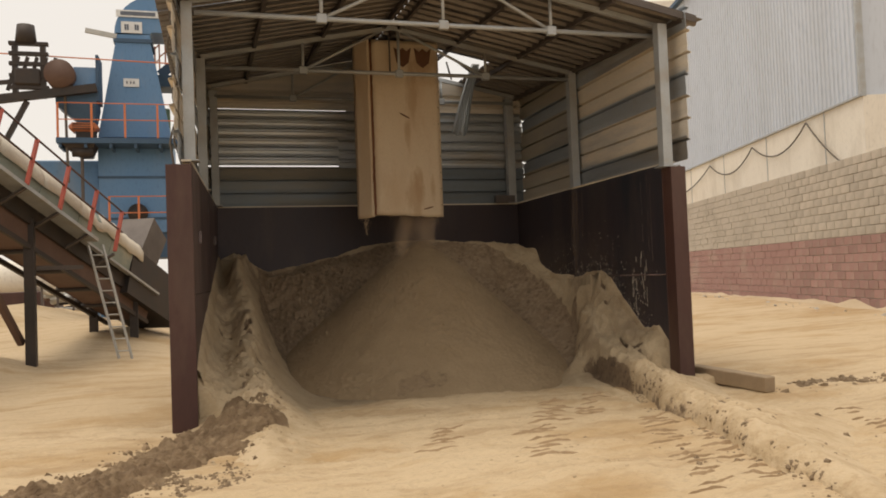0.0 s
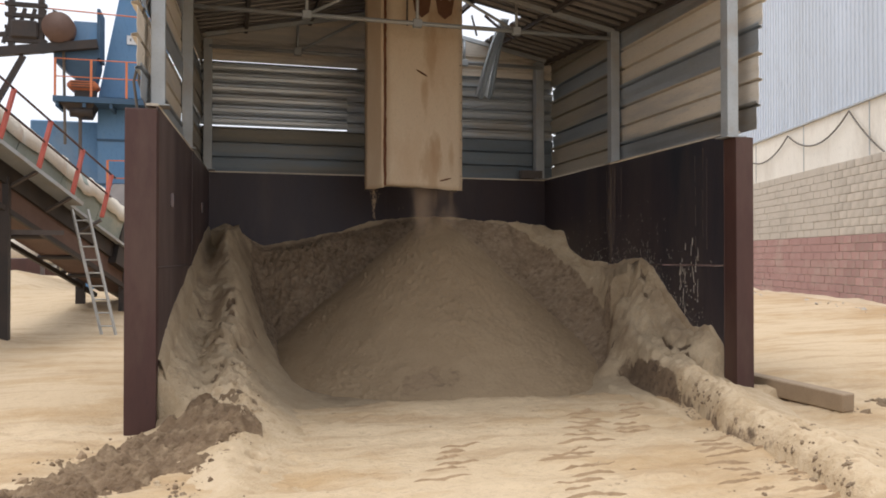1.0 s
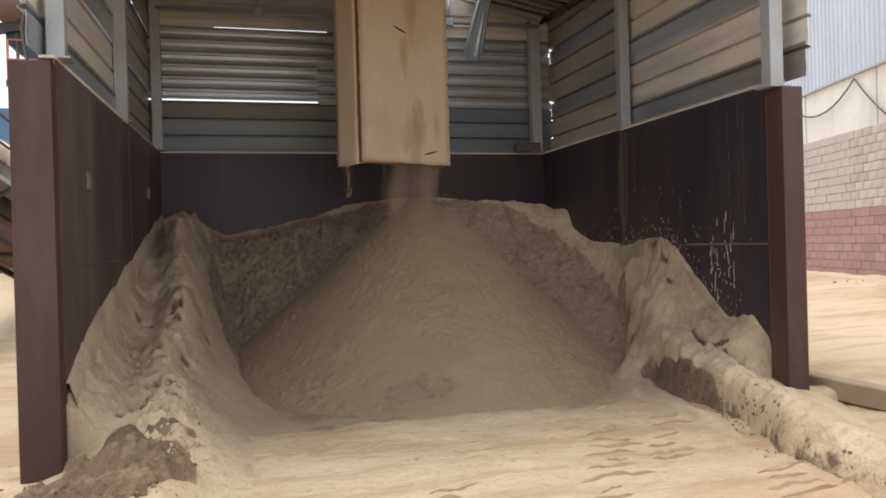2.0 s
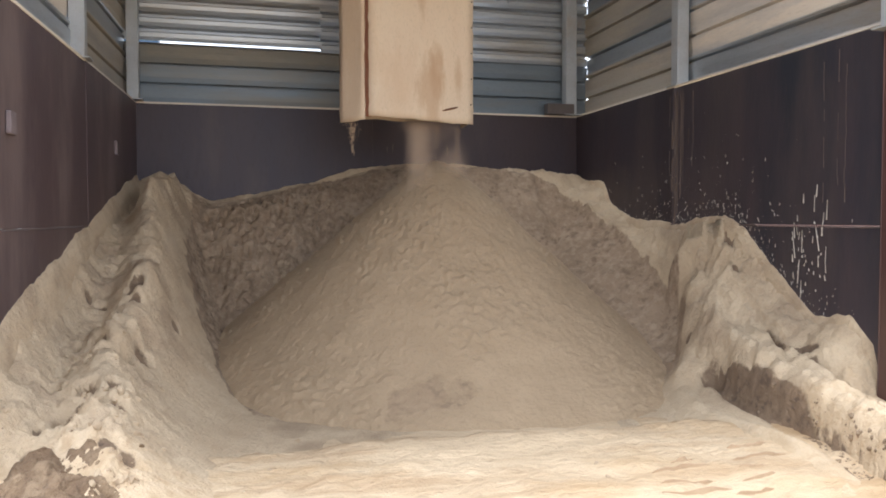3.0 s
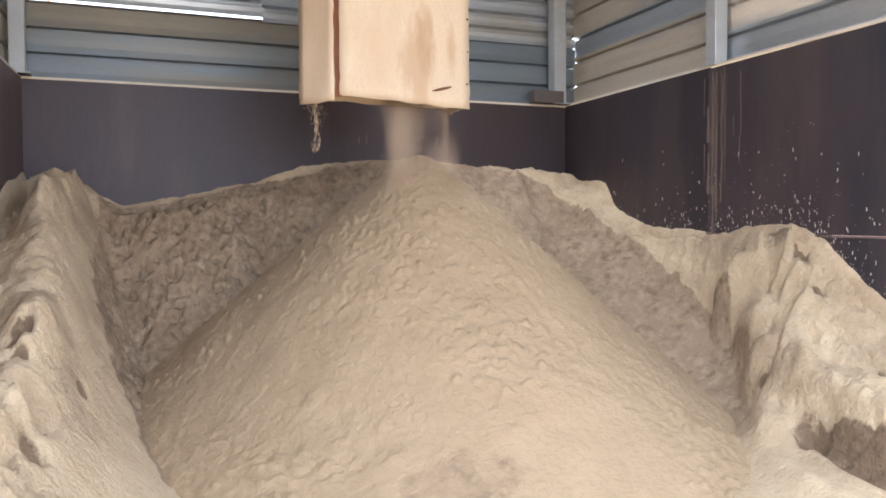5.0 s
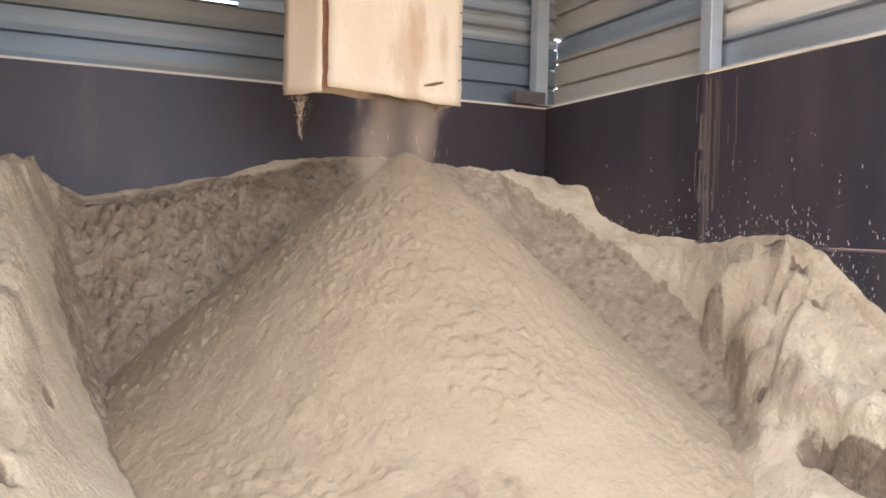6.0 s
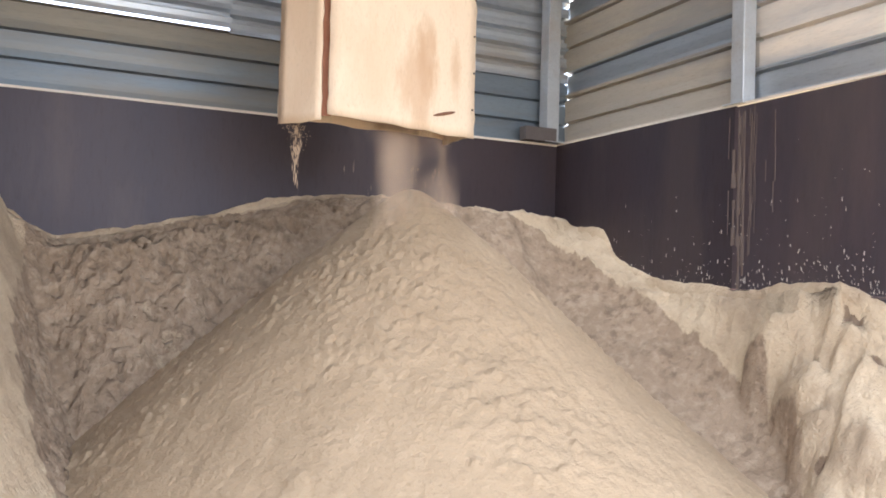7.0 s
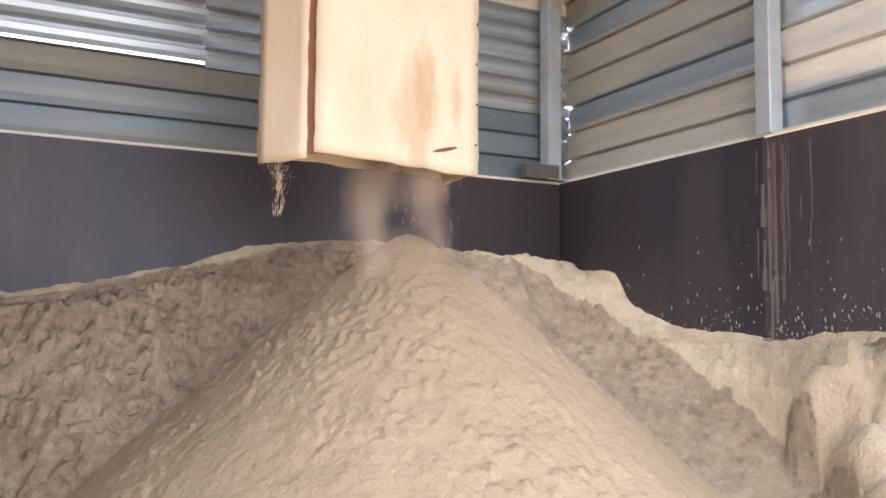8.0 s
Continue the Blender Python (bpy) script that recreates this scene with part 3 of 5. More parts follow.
def plate_wall(name, side):
    thing = tagged(empty(name), "dark stained steel plate wall with sand streaks", "wall", kind="structure")
    s = side
    for j in range(2):
        ya, yb = (Y0, 12.06) if j == 0 else (12.05, Y1 + 0.01)
        for za, zb in ((-0.1, 1.615), (1.63, TOP - 0.004 + 0.01 * j)):
            bm = BM()
            xa, xb = wall_line(ya, s) + 0.004 * (j % 2), wall_line(yb, s) + 0.004 * (j % 2)
            t = 0.012 * s
            vs = [bm.verts.new(p) for p in ((xa, ya, za), (xb, yb, za), (xb, yb, zb), (xa, ya, zb), (xa + t, ya, za), (xb + t, yb, za), (xb + t, yb, zb), (xa + t, ya, zb))]
            for q in ((0, 1, 2, 3), (7, 6, 5, 4), (0, 4, 5, 1), (1, 5, 6, 2), (2, 6, 7, 3), (3, 7, 4, 0)):
                bm.faces.new([vs[k] for k in q])
            bmesh.ops.recalc_face_normals(bm, faces=bm.faces)
            part("panel", bm, PLATEBROWN if s < 0 else PLATEBLUE if j == 0 else PLATE, thing)
    # outer posts behind the plates and a lip along the top
    for j in range(4):
        y = Y0 + 0.1 + j * 1.78
        x = wall_line(y, s) + s * 0.12
        part("post", box(BM(), (x - 0.09, y - 0.05, -0.1), (x + 0.09, y + 0.05, TOP - 0.02)), RUST, thing)
    part("lip", bar(BM(), (wall_line(Y0, s) + s * 0.05, Y0, TOP + 0.012), (wall_line(Y1, s) + s * 0.05, Y1, TOP + 0.022), 0.1, 0.02), DUSTY, thing, "dust-covered top ledge")
    part("seam", bar(BM(), (wall_line(Y0, s) - s * 0.006, Y0 + 0.05, 1.622), (wall_line(Y1, s) - s * 0.006, Y1, 1.622), 0.008, 0.012), WELD, thing)
    return thing


wall_w = plate_wall("wall_west", -1)
wall_e = plate_wall("wall_east", 1)
wall_n = tagged(empty("wall_north"), "dark steel plate back wall above the sand", "wall", kind="structure")
for j in range(4):
    xa = wall_line(Y1, -1) + j * 1.39
    part("panel", box(BM(), (xa, Y1 + 0.004 * (j % 2), -0.1), (xa + 1.41, Y1 + 0.012, TOP)), PLATE, wall_n)
part("lip", box(BM(), (1.55, Y1 - 0.005, TOP + 0.002), (7.1, Y1 + 0.1, TOP + 0.022)), DUSTY, wall_n, "dust-covered top ledge")
part("ledge_block", box(BM(), (6.62, Y1 - 0.14, TOP + 0.02), (7.0, Y1 - 0.02, TOP + 0.16), bevel=0.006), DARKSTEEL, wall_n, "short dark beam end on the ledge")
# brackets on the west wall
for y, z in ((10.0, 2.27), (13.3, 2.4)):
    part("bracket", box(BM(), (wall_line(y, -1) - 0.002, y - 0.07, z - 0.07), (wall_line(y, -1) + 0.03, y + 0.07, z + 0.07), bevel=0.006), PAD, wall_w, "small dusty steel pad")


def h_post(name, x0, x1, y, z1, label):
    """Front I-beam post: two flanges and a web."""
    thing = tagged(empty(name, (0, 0, 0)), label, "post", kind="structure")
    part("flange", box(BM(), (x0, y - 0.012, -0.2), (x1, y, z1), bevel=0.003), RUST, thing)
    part("flange", box(BM(), (x0, y + 0.2, -0.2), (x1, y + 0.212, z1), bevel=0.003), RUST, thing)
    part("web", box(BM(), ((x0 + x1) / 2 - 0.006, y, -0.2), ((x0 + x1) / 2 + 0.006, y + 0.2, z1 - 0.01)), RUST, thing)
    part("side_plate", box(BM(), (x0 + 0.004, y + 0.001, -0.2), (x0 + 0.012, y + 0.199, z1 - 0.004)), RUST, thing)
    part("side_plate", box(BM(), (x1 - 0.012, y + 0.001, -0.2), (x1 - 0.004, y + 0.199, z1 - 0.004)), RUST, thing)
    part("cap", box(BM(), (x0, y, z1 - 0.003), (x1, y + 0.2, z1 + 0.006)), RUST, thing)
    return thing


h_post("front_post_west", 0.98, 1.235, 8.93, 2.97, "maroon steel beam post at the open front")
h_post("front_post_east", 6.9, 7.105, 8.95, 2.96, "maroon steel beam post at the open front beside the ridge")


def rib_profile(z0, z1, pitch=0.27, depth=0.05, rib=0.04):
    pts, z = [], z0
    while z < z1 - 0.01:
        e = min(z + pitch, z1)
        pts += [(z, 0.0), (z + (e - z) * 0.28, 0.006), (z + (e - z) * 0.55, 0.0)]
        if e - rib > z:
            pts += [(e - rib, 0.0), (e - rib * 0.7, depth), (e - rib * 0.3, depth)]
        z = e
    pts.append((z1, 0.0))
    return [(h - z0, d) for h, d in pts]


def side_sheets(name, side, label):
    thing = tagged(empty(name), label, "wall cladding", kind="structure")
    rnd = random.Random(5 + side)
    spans = [(8.82, 12.06), (12.0, 14.78)]
    for k, (ya, yb) in enumerate(spans):
        z = TOP + 0.02
        strip = 0
        while z < eave_z(ya) - 0.12:
            h = 0.27 if (strip + k) % 2 == 0 else 0.54
            ze = min(z + h, eave_z(yb) - 0.02)
            end = yb - (rnd.choice((0.0, 0.0, 0.09)) if k == 1 else 0)
            beg = ya + (rnd.uniform(0, 0.12) if k == 0 else 0)
            xo = (0.17 if side > 0 else 0.1) + 0.028 * (strip % 2) + 0.008 * k
            a = Vector((wall_line(beg, side) + side * xo, beg, z))
            b = Vector((wall_line(end, side) + side * xo, end, z))
            prof = rib_profile(z, ze + 0.03)
            if side > 0:
                o, al = a, b - a
            else:
                o, al = b, a - b
            # the inner span takes the copies with painted shade
            m = (GALV, GALVSHADE)[k] if (strip + k) % 2 == 0 else (DUSTY, DUSTYSHADE)[k]
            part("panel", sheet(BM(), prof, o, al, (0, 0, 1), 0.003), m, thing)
            z = ze
            strip += 1
    return thing


sheets_e = side_sheets("sheets_east", 1, "ribbed metal wall sheets, galvanised and dusty tan")
sheets_w = side_sheets("sheets_west", -1, "ribbed metal wall sheets, galvanised and dusty tan")

sheets_n = tagged(empty("sheets_north"), "ribbed metal back wall sheets with a gap of daylight", "wall cladding", kind="structure")
for (xa, xb, za, zb, pitch, m) in ((1.3, 7.3, TOP + 0.02, 3.30, 0.27, GALVBACKSHADE), (1.3, 7.3, 3.30, 3.53, 0.27, GALVBACKSHADE), (1.3, 4.2, 3.53, 3.762, 0.27, TANBACKSHADE), (4.2, 7.3, 3.53, 3.762, 0.27, GALVBACKSHADE),
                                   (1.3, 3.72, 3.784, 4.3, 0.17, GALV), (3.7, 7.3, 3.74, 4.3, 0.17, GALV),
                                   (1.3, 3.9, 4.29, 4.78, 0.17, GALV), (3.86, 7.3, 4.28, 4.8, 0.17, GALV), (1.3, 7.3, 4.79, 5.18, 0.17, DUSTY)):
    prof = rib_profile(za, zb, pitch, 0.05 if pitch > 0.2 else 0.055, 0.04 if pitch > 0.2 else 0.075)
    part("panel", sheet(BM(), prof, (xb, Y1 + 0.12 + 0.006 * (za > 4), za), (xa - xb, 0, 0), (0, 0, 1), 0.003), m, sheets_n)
# gable infill above the back sheets
bm = BM()
g = [bm.verts.new(p) for p in ((1.2, Y1 + 0.135, 5.15), (7.25, Y1 + 0.135, 5.15), (4.15, Y1 + 0.135, 5.72))]
bm.faces.new(g)
solid(bm, 0.01)
part("gable", bm, DUSTY, sheets_n)


def column(name, x0, x1, y, z0, z1):
    thing = tagged(empty(name), "grey painted square steel column on the plate wall", "column", kind="structure")
    part("shaft", box(BM(), (x0, y, z0), (x1, y + (x1 - x0), z1), bevel=0.006), STEEL, thing)
    part("base_plate", box(BM(), (x0 - 0.04, y - 0.04, z0), (x1 + 0.04, y + x1 - x0 + 0.04, z0 + 0.012)), STEEL, thing)
    return thing


for x0, x1, y in ((1.16, 1.28, 9.2), (1.28, 1.41, 12.0), (1.47, 1.6, 14.4), (6.86, 6.99, 9.02), (7.05, 7.18, 12.0), (6.9, 7.05, 14.46)):
    column("column", x0, x1, y, TOP + 0.02 if y > 9.1 else 2.97, eave_z(y) - 0.06)

RIDGE_X, RISE = 4.15, 0.62


def roof_z(x, y):
    return eave_z(y) + RISE * (1 - abs(x - RIDGE_X) / 3.1)


def truss(y, left, right):
    thing = tagged(empty("roof_truss"), "welded pipe roof truss with thin diagonals", "truss", group="trusses under the roof")
    ch = eave_z(y) - 0.17
    q = [left + (right - left) * f for f in (0.0, 0.245, 0.5, 0.745, 1.0)]
    part("bottom_chord", tube(BM(), (left, y, ch), (right, y, ch), 0.03, 10), STEEL, thing, smooth=True)
    for a in (left - 0.05, right + 0.05):
        part("top_chord", bar(BM(), (a, y, roof_z(a, y) - 0.09), (RIDGE_X, y, roof_z(RIDGE_X, y) - 0.09), 0.05, 0.06), STEEL, thing)
    for x in q[1:4]:
        part("web_post", tube(BM(), (x, y, ch), (x, y, roof_z(x, y) - 0.09), 0.022, 8), STEEL, thing, smooth=True)
        part("gusset", box(BM(), (x - 0.06, y - 0.035, ch - 0.055), (x + 0.06, y + 0.035, ch + 0.055), bevel=0.008), STEEL, thing)
    for x in (q[1], q[3]):
        part("diagonal", tube(BM(), (x, y, ch), (RIDGE_X + (0.12 if x > RIDGE_X else -0.12), y, roof_z(RIDGE_X, y) - 0.12), 0.022, 8), STEEL, thing, smooth=True)
    return thing


truss(9.25, 1.3, 6.95)
truss(12.06, 1.4, 7.1)
truss(14.42, 1.55, 7.0)

# roof sheets: corrugations run from ridge to eave, a torn opening beside the chute
roof = tagged(empty("roof"), "old corrugated roof sheets with a torn opening", "roof", kind="structure")
W_SHEET = 0.96
for side in (-1, 1):
    y = 8.85
    while y < 14.8:
        ye = min(y + W_SHEET + 0.02, 14.85)
        prof, h = [], 0.0
        while h < ye - y - 0.02:
            prof += [(h, 0.0), (h + 0.13, 0.0), (h + 0.15, -0.045), (h + 0.19, -0.045), (h + 0.21, 0.0)]
            h += 0.24
        prof = [(min(a, ye - y), d) for a, d in prof]
        spans = [(0.0, 3.25)]
        if side > 0 and 12.0 < y < 13.7:
            spans = [(0.0, 0.85), (1.85, 3.25)]
        for ra, rb in spans:
            ym = (y + ye) / 2
            dz = -RISE / 3.1
            o = (RIDGE_X + side * ra, y, roof_z(RIDGE_X, y) + dz * ra)
            al = (side * (rb - ra), 0, dz * (rb - ra))
            part("panel", sheet(BM(), prof, o, al, (0, 1, 0.05), 0.003), ROOF, roof)
        y += W_SHEET
for side in (-1, 1):
    for r in (0.12, 1.05, 2.05, 3.0):
        x = RIDGE_X + side * r
        part("purlin", bar(BM(), (x, 8.9, roof_z(x, 8.9) - 0.055), (x, 14.7, roof_z(x, 14.7) - 0.055), 0.05, 0.07), DARKSTEEL, roof)
part("fascia", bar(BM(), (7.3, 8.86, roof_z(7.25, 8.86) - 0.03), (RIDGE_X, 8.86, roof_z(RIDGE_X, 8.86) - 0.01), 0.02, 0.09), DARKSTEEL, roof)
part("fascia", bar(BM(), (1.0, 8.86, roof_z(1.05, 8.86) - 0.03), (RIDGE_X, 8.86, roof_z(RIDGE_X, 8.86) - 0.01), 0.02, 0.09), DARKSTEEL, roof)

# dangling torn roof strip
strip = tagged(empty("torn_roof_strip"), "bent strip of corrugated roof sheet dangling from the opening", "metal strip")
bm = BM()
rows = []
for i in range(9):
    f = i / 8
    c = Vector((5.82 - 0.36 * f, 13.0 + 0.06 * math.sin(f * 4), 5.28 - 1.22 * f))
    wdt = 0.14 + 0.14 * f
    rows.append([bm.verts.new(c + Vector((wdt * (k / 8 - 0.5), 0.022 * math.cos(k * math.pi) - 0.05 * f * f, 0.05 * f * math.sin(k * 1.9)))) for k in range(9)])
for a, b in zip(rows, rows[1:]):
    for k in range(8):
        bm.faces.new((a[k], a[k + 1], b[k + 1], b[k]))
solid(bm, 0.003)
part("strip", bm, GALV, strip)
part("fragment", bar(BM(), (5.5, 13.0, 5.3), (5.95, 13.05, 5.0), 0.05, 0.02), DARKSTEEL, strip, "bent purlin end")
part("fragment", bar(BM(), (5.36, 13.2, 5.35), (5.44, 13.2, 5.05), 0.03, 0.02), DARKSTEEL, strip, "curled metal scrap")

# ---- the chute: fibreboard box open below ----
chute = tagged(empty("sand_chute", (0, 0, 0)), "tan fibreboard chute box hanging from the roof, stained and torn", "chute")


def board(a, b, z0, z1, thick, bow=0.0, seed=0, nu=14, nv=40):
    """A board standing between plan points a and b, slightly warped, with a ragged lower edge."""
    bm = BM()
    a, b = Vector(a), Vector(b)
    d = b - a
    nrm = Vector((d.y, -d.x)).normalized()
    g = []
    for j in range(nv + 1):
        v = j / nv
        row = []
        for i in range(nu + 1):
            u = i / nu
            low = z0 + 0.018 * noise.noise(Vector((u * 6 + seed, 1.5, seed))) - 0.05 * u * (1 if bow else 0)
            off = bow * math.sin(u * math.pi) * (1 - v) ** 2 + 0.012 * noise.noise(Vector((u * 2.5 + seed, v * 5, 3.0)))
            p = a + d * u + nrm * off
            jag = 0.012 * noise.noise(Vector((v * 30, seed, 7.0))) if i in (0, nu) else 0.0
            p += d.normalized() * jag
            row.append(bm.verts.new((p.x, p.y, low + (z1 - low) * v)))
        g.append(row)
    for j in range(nv):
        for i in range(nu):
            bm.faces.new((g[j][i], g[j][i + 1], g[j + 1][i + 1], g[j + 1][i]))
    solid(bm, thick)
    bmesh.ops.recalc_face_normals(bm, faces=bm.faces)
    return bm


part("front_board", board((3.925, 12.515), (5.01, 12.53), 2.70, 5.47, 0.012, 0.03, 1.0), BOARD, chute, "tan front board with water stains", smooth=True)
part("side_board", board((3.68, 12.82), (3.885, 12.55), 2.67, 5.5, 0.012, 0.0, 2.0, nu=6), BOARD, chute, "tan side board", smooth=True)
part("side_board", board((5.02, 12.56), (5.05, 13.1), 2.68, 5.4, 0.012, 0.0, 3.0, nu=6), BOARD, chute)
part("back_board", board((5.05, 13.1), (3.68, 12.84), 2.72, 5.4, 0.012, 0.0, 4.0), BOARD, chute)
part("torn_edge", board((3.87, 12.6), (3.96, 12.56), 2.71, 5.45, 0.01, 0.0, 5.0, nu=2), EDGE, chute, "red-brown torn corner edge")
# marks cut into the front board
for (x, z, w, h, rot) in ((4.42, 4.27, 0.2, 0.025, -28), (4.76, 2.8, 0.19, 0.022, 14)):
    bm = BM()
    bmesh.ops.create_uvsphere(bm, u_segments=10, v_segments=5, radius=0.5, matrix=pose(x, 12.5, z, 0, -rot, 0) @ Matrix.Diagonal((w, 0.012, h, 1)))
    part("tear", bm, DARKHOLE, chute, "dark curved tear in the board")
for x in (4.42, 4.75):
    bm = BM()
    pts = [(-0.14, 0.16), (-0.06, 0.1), (0.0, 0.15), (0.07, 0.1), (0.14, 0.16), (0.1, -0.08), (0.0, -0.16), (-0.1, -0.08)]
    bm.faces.new([bm.verts.new((x + a, 12.5, 5.2 + b)) for a, b in pts])
    solid(bm, 0.004)
    part("stain_mark", bm, DARKHOLE, chute, "dark scorched cut-out shape")
part("hanger", tube(BM(), (4.2, 12.45, 4.9), (4.2, 12.45, 5.6), 0.012, 6), DARKSTEEL, chute)
rnd = random.Random(3)
for i in range(10):
    z = 2.85 + i * 0.26
    bm = BM()
    bmesh.ops.create_uvsphere(bm, u_segments=6, v_segments=4, radius=0.008, matrix=Matrix.Translation((4.985 + rnd.uniform(-0.01, 0.01), 12.505, z)))
    part("nail", bm, DARKSTEEL, chute)


# ---- falling sand ----
def streak_bundle(name, label, n, place, seed, length, width, material=None):
    bm = BM()
    r = random.Random(seed)
    for _ in range(n):
        x, y, z = place(r)
        h, w = r.uniform(0.5, 1.3) * length, r.uniform(0.6, 1.4) * width
        vs = [bm.verts.new(p) for p in ((x, y, z + h), (x + w, y, z), (x - w * 0.5, y + w * 0.87, z), (x - w * 0.5, y - w * 0.87, z), (x, y, z - h))]
        for a, b in ((1, 2), (2, 3), (3, 1)):
            bm.faces.new((vs[0], vs[a], vs[b]))
            bm.faces.new((vs[4], vs[b], vs[a]))
    return tagged(obj(name, bm, material or FALL), label, "falling sand", group="sand falling from the chute", kind="stuff")


def curtain(r):
    k = r.random()
    if k < 0.16:
        x = r.gauss(4.6, 0.014)
    elif k < 0.38:
        x = r.gauss(4.92, 0.04)
    elif k < 0.7:
        x = r.uniform(4.5, 5.0)
    else:
        x = r.uniform(4.08, 5.0)
    return x, r.uniform(12.62, 12.95), r.uniform(-0.42, 0.42)


def veil_bundle(name, label, n, seed):
    """Slender veils of falling sand, thick along the middle and thinning out to their edges."""
    verts, faces, thick = [], [], []
    r = random.Random(seed)
    for i in range(n):
        x, y, z = curtain(r)
        if i % 4 == 0:
            wide = r.uniform(0.03, 0.05)
        else:
            x, wide = 4.26 + 0.62 * (i + r.random()) / n, r.uniform(0.12, 0.18)
        tall, deep, strength = r.uniform(0.28, 0.45), wide * 0.3, r.uniform(0.2, 0.32)
        k = len(verts)
        for a in range(9):
            v = a / 4 - 1
            for b in range(7):
                u = b / 3 - 1
                verts.append((x + u * wide, y - deep * (1 - u * u), z + v * tall))
                thick.append(strength * (1 - u * u) ** 1.5 * (1 - v * v))
        for a in range(8):
            for b in range(6):
                q = k + a * 7 + b
                faces.append((q, q + 1, q + 8, q + 7))
    me = bpy.data.meshes.new(name)
    me.from_pydata(verts, [], faces)
    me.materials.append(FALL)
    me.polygons.foreach_set("use_smooth", [True] * len(faces))
    me.attributes.new("thickness", "FLOAT", "POINT").data.foreach_set("value", thick)
    return tagged(new(name, me), label, "falling sand", group="sand falling from the chute", kind="stuff")


FALLS = [veil_bundle("sand_stream", "thin curtain of tan sand falling from the chute", 7, 20 + i) for i in range(4)]
GRAIN = mat("sand_grains", (0.55, 0.41, 0.27), 0.95, scale=9, fine=40, bump=0)
GRAINS = [streak_bundle("sand_grains", "loose grains in the falling sand", 90, curtain, 60 + i, 0.04, 0.001, GRAIN) for i in range(2)]
TRICKLE = [streak_bundle("sand_trickle", "thin trickle of sand off the chute's side board", 36,
                         lambda r: (r.gauss(3.8, 0.012), r.gauss(12.8, 0.012), r.uniform(-0.14, 0.14)), 40 + i, 0.03, 0.003, GRAIN) for i in range(2)]
bm = BM()
r = random.Random(8)
for i in range(160):
    f = r.random() ** 2
    bmesh.ops.create_icosphere(bm, subdivisions=1, radius=r.uniform(0.0015, 0.0038), matrix=Matrix.Translation((3.8 + r.gauss(0, 0.045 * (1 - f) + 0.008), 12.78 + r.gauss(0, 0.02), 2.66 - 0.2 * f)))
tagged(obj("sand_drip", bm, GRAIN), "clump of sand clinging under the chute's side board", "sand clump", kind="stuff")

# ---- crumbs, clods and splashes ----
rnd = random.Random(11)


def clods(name, label, n, place, size, material):
    """Broken lumps scattered over the sand, one joined mesh."""
    base = BM()
    bmesh.ops.create_icosphere(base, subdivisions=1, radius=1.0)
    bv = [v.co.copy() for v in base.verts]
    bf = [[v.index for v in f.verts] for f in base.faces]
    base.free()
    verts, faces = [], []
    for _ in range(n):
        x, y, z = place()
        for _ in range(6):
            if fbm(x, y, 3.5, 17.0, 2) > rnd.uniform(-0.1, 0.35):
                break
            x, y, z = place()
        s = (0.25 + 1.1 * rnd.random() ** 4) * size
        z -= 0.25 * s
        rot = Euler((rnd.uniform(0, 6), rnd.uniform(0, 6), rnd.uniform(0, 6))).to_matrix()
        k = len(verts)
        for v in bv:
            q = rot @ Vector((v.x, v.y * rnd.uniform(0.7, 1.2), v.z * 0.7)) * (s * rnd.uniform(0.75, 1.2))
            verts.append((x + q.x, y + q.y, z + q.z))
        faces += [[i + k for i in f] for f in bf]
    me = bpy.data.meshes.new(name)
    me.from_pydata(verts, [], faces)
    me.materials.append(material)
    return tagged(new(name, me), label, "clods", kind="stuff")


def surf(x, y):
    return max(full_ground(x, y), bank_z(x, y) if 3.2 < y < 14.5 and 0.5 < x < 7.9 else -9)


def at_left():
    f = rnd.random()
    x, y = 0.3 + 1.25 * f + rnd.gauss(0, 0.24), 6.3 + 2.2 * f + rnd.gauss(0, 0.3)
    return x, y, surf(x, y)


def at_left2():
    x, y = 1.25 + rnd.gauss(0, 0.22), 6.7 + rnd.gauss(0, 0.22)
    return x, y, surf(x, y)


def at_ridge_l():
    y = rnd.uniform(8.2, 10.6)
    x = 1.8 + rnd.gauss(0, 0.16)
    return x, y, surf(x, y)


def at_ridge_r():
    y = rnd.uniform(4.4, 10.2)
    x = ridge_x(y) - 0.25 + rnd.gauss(0, 0.07)
    return x, y, surf(x, y) - 0.005


def at_right_flat():
    x, y = 6.0 + rnd.gauss(0, 0.8), 5.6 + rnd.gauss(0, 0.8)
    return x, y, surf(x, y) - 0.004


def at_floor():
    x, y = rnd.uniform(2.2, 6.2), rnd.uniform(4.5, 9.5)
    return x, y, surf(x, y) - 0.004


DAMPCLOD = mat("damp_sand_lump", (0.33, 0.23, 0.135), 0.95, second=(0.25, 0.17, 0.1), scale=8, fine=40, bump=0.6)
clods("dirt_clods", "dark damp clods spilled at the foot of the front post", 3600, at_left, 0.024, EARTH)
clods("dirt_clods", "dark damp clods on the sand", 420, at_left2, 0.026, CLOD)
clods("sand_clods", "crumbled lumps along the sand ridge", 260, at_ridge_l, 0.03, CAKED)
clods("dirt_clods", "dark clods along the ridge's broken edge", 700, at_ridge_r, 0.022, CLOD)
clods("dirt_clods", "small dark crumbs on the trodden sand", 120, at_right_flat, 0.035, CLOD)
clods("sand_crumbs", "small crumbs on the sandy floor", 260, at_floor, 0.022, CAKED)


clods("sand_clods", "pale crumbled lumps on the spilled earth", 900, at_left, 0.022, CAKED)
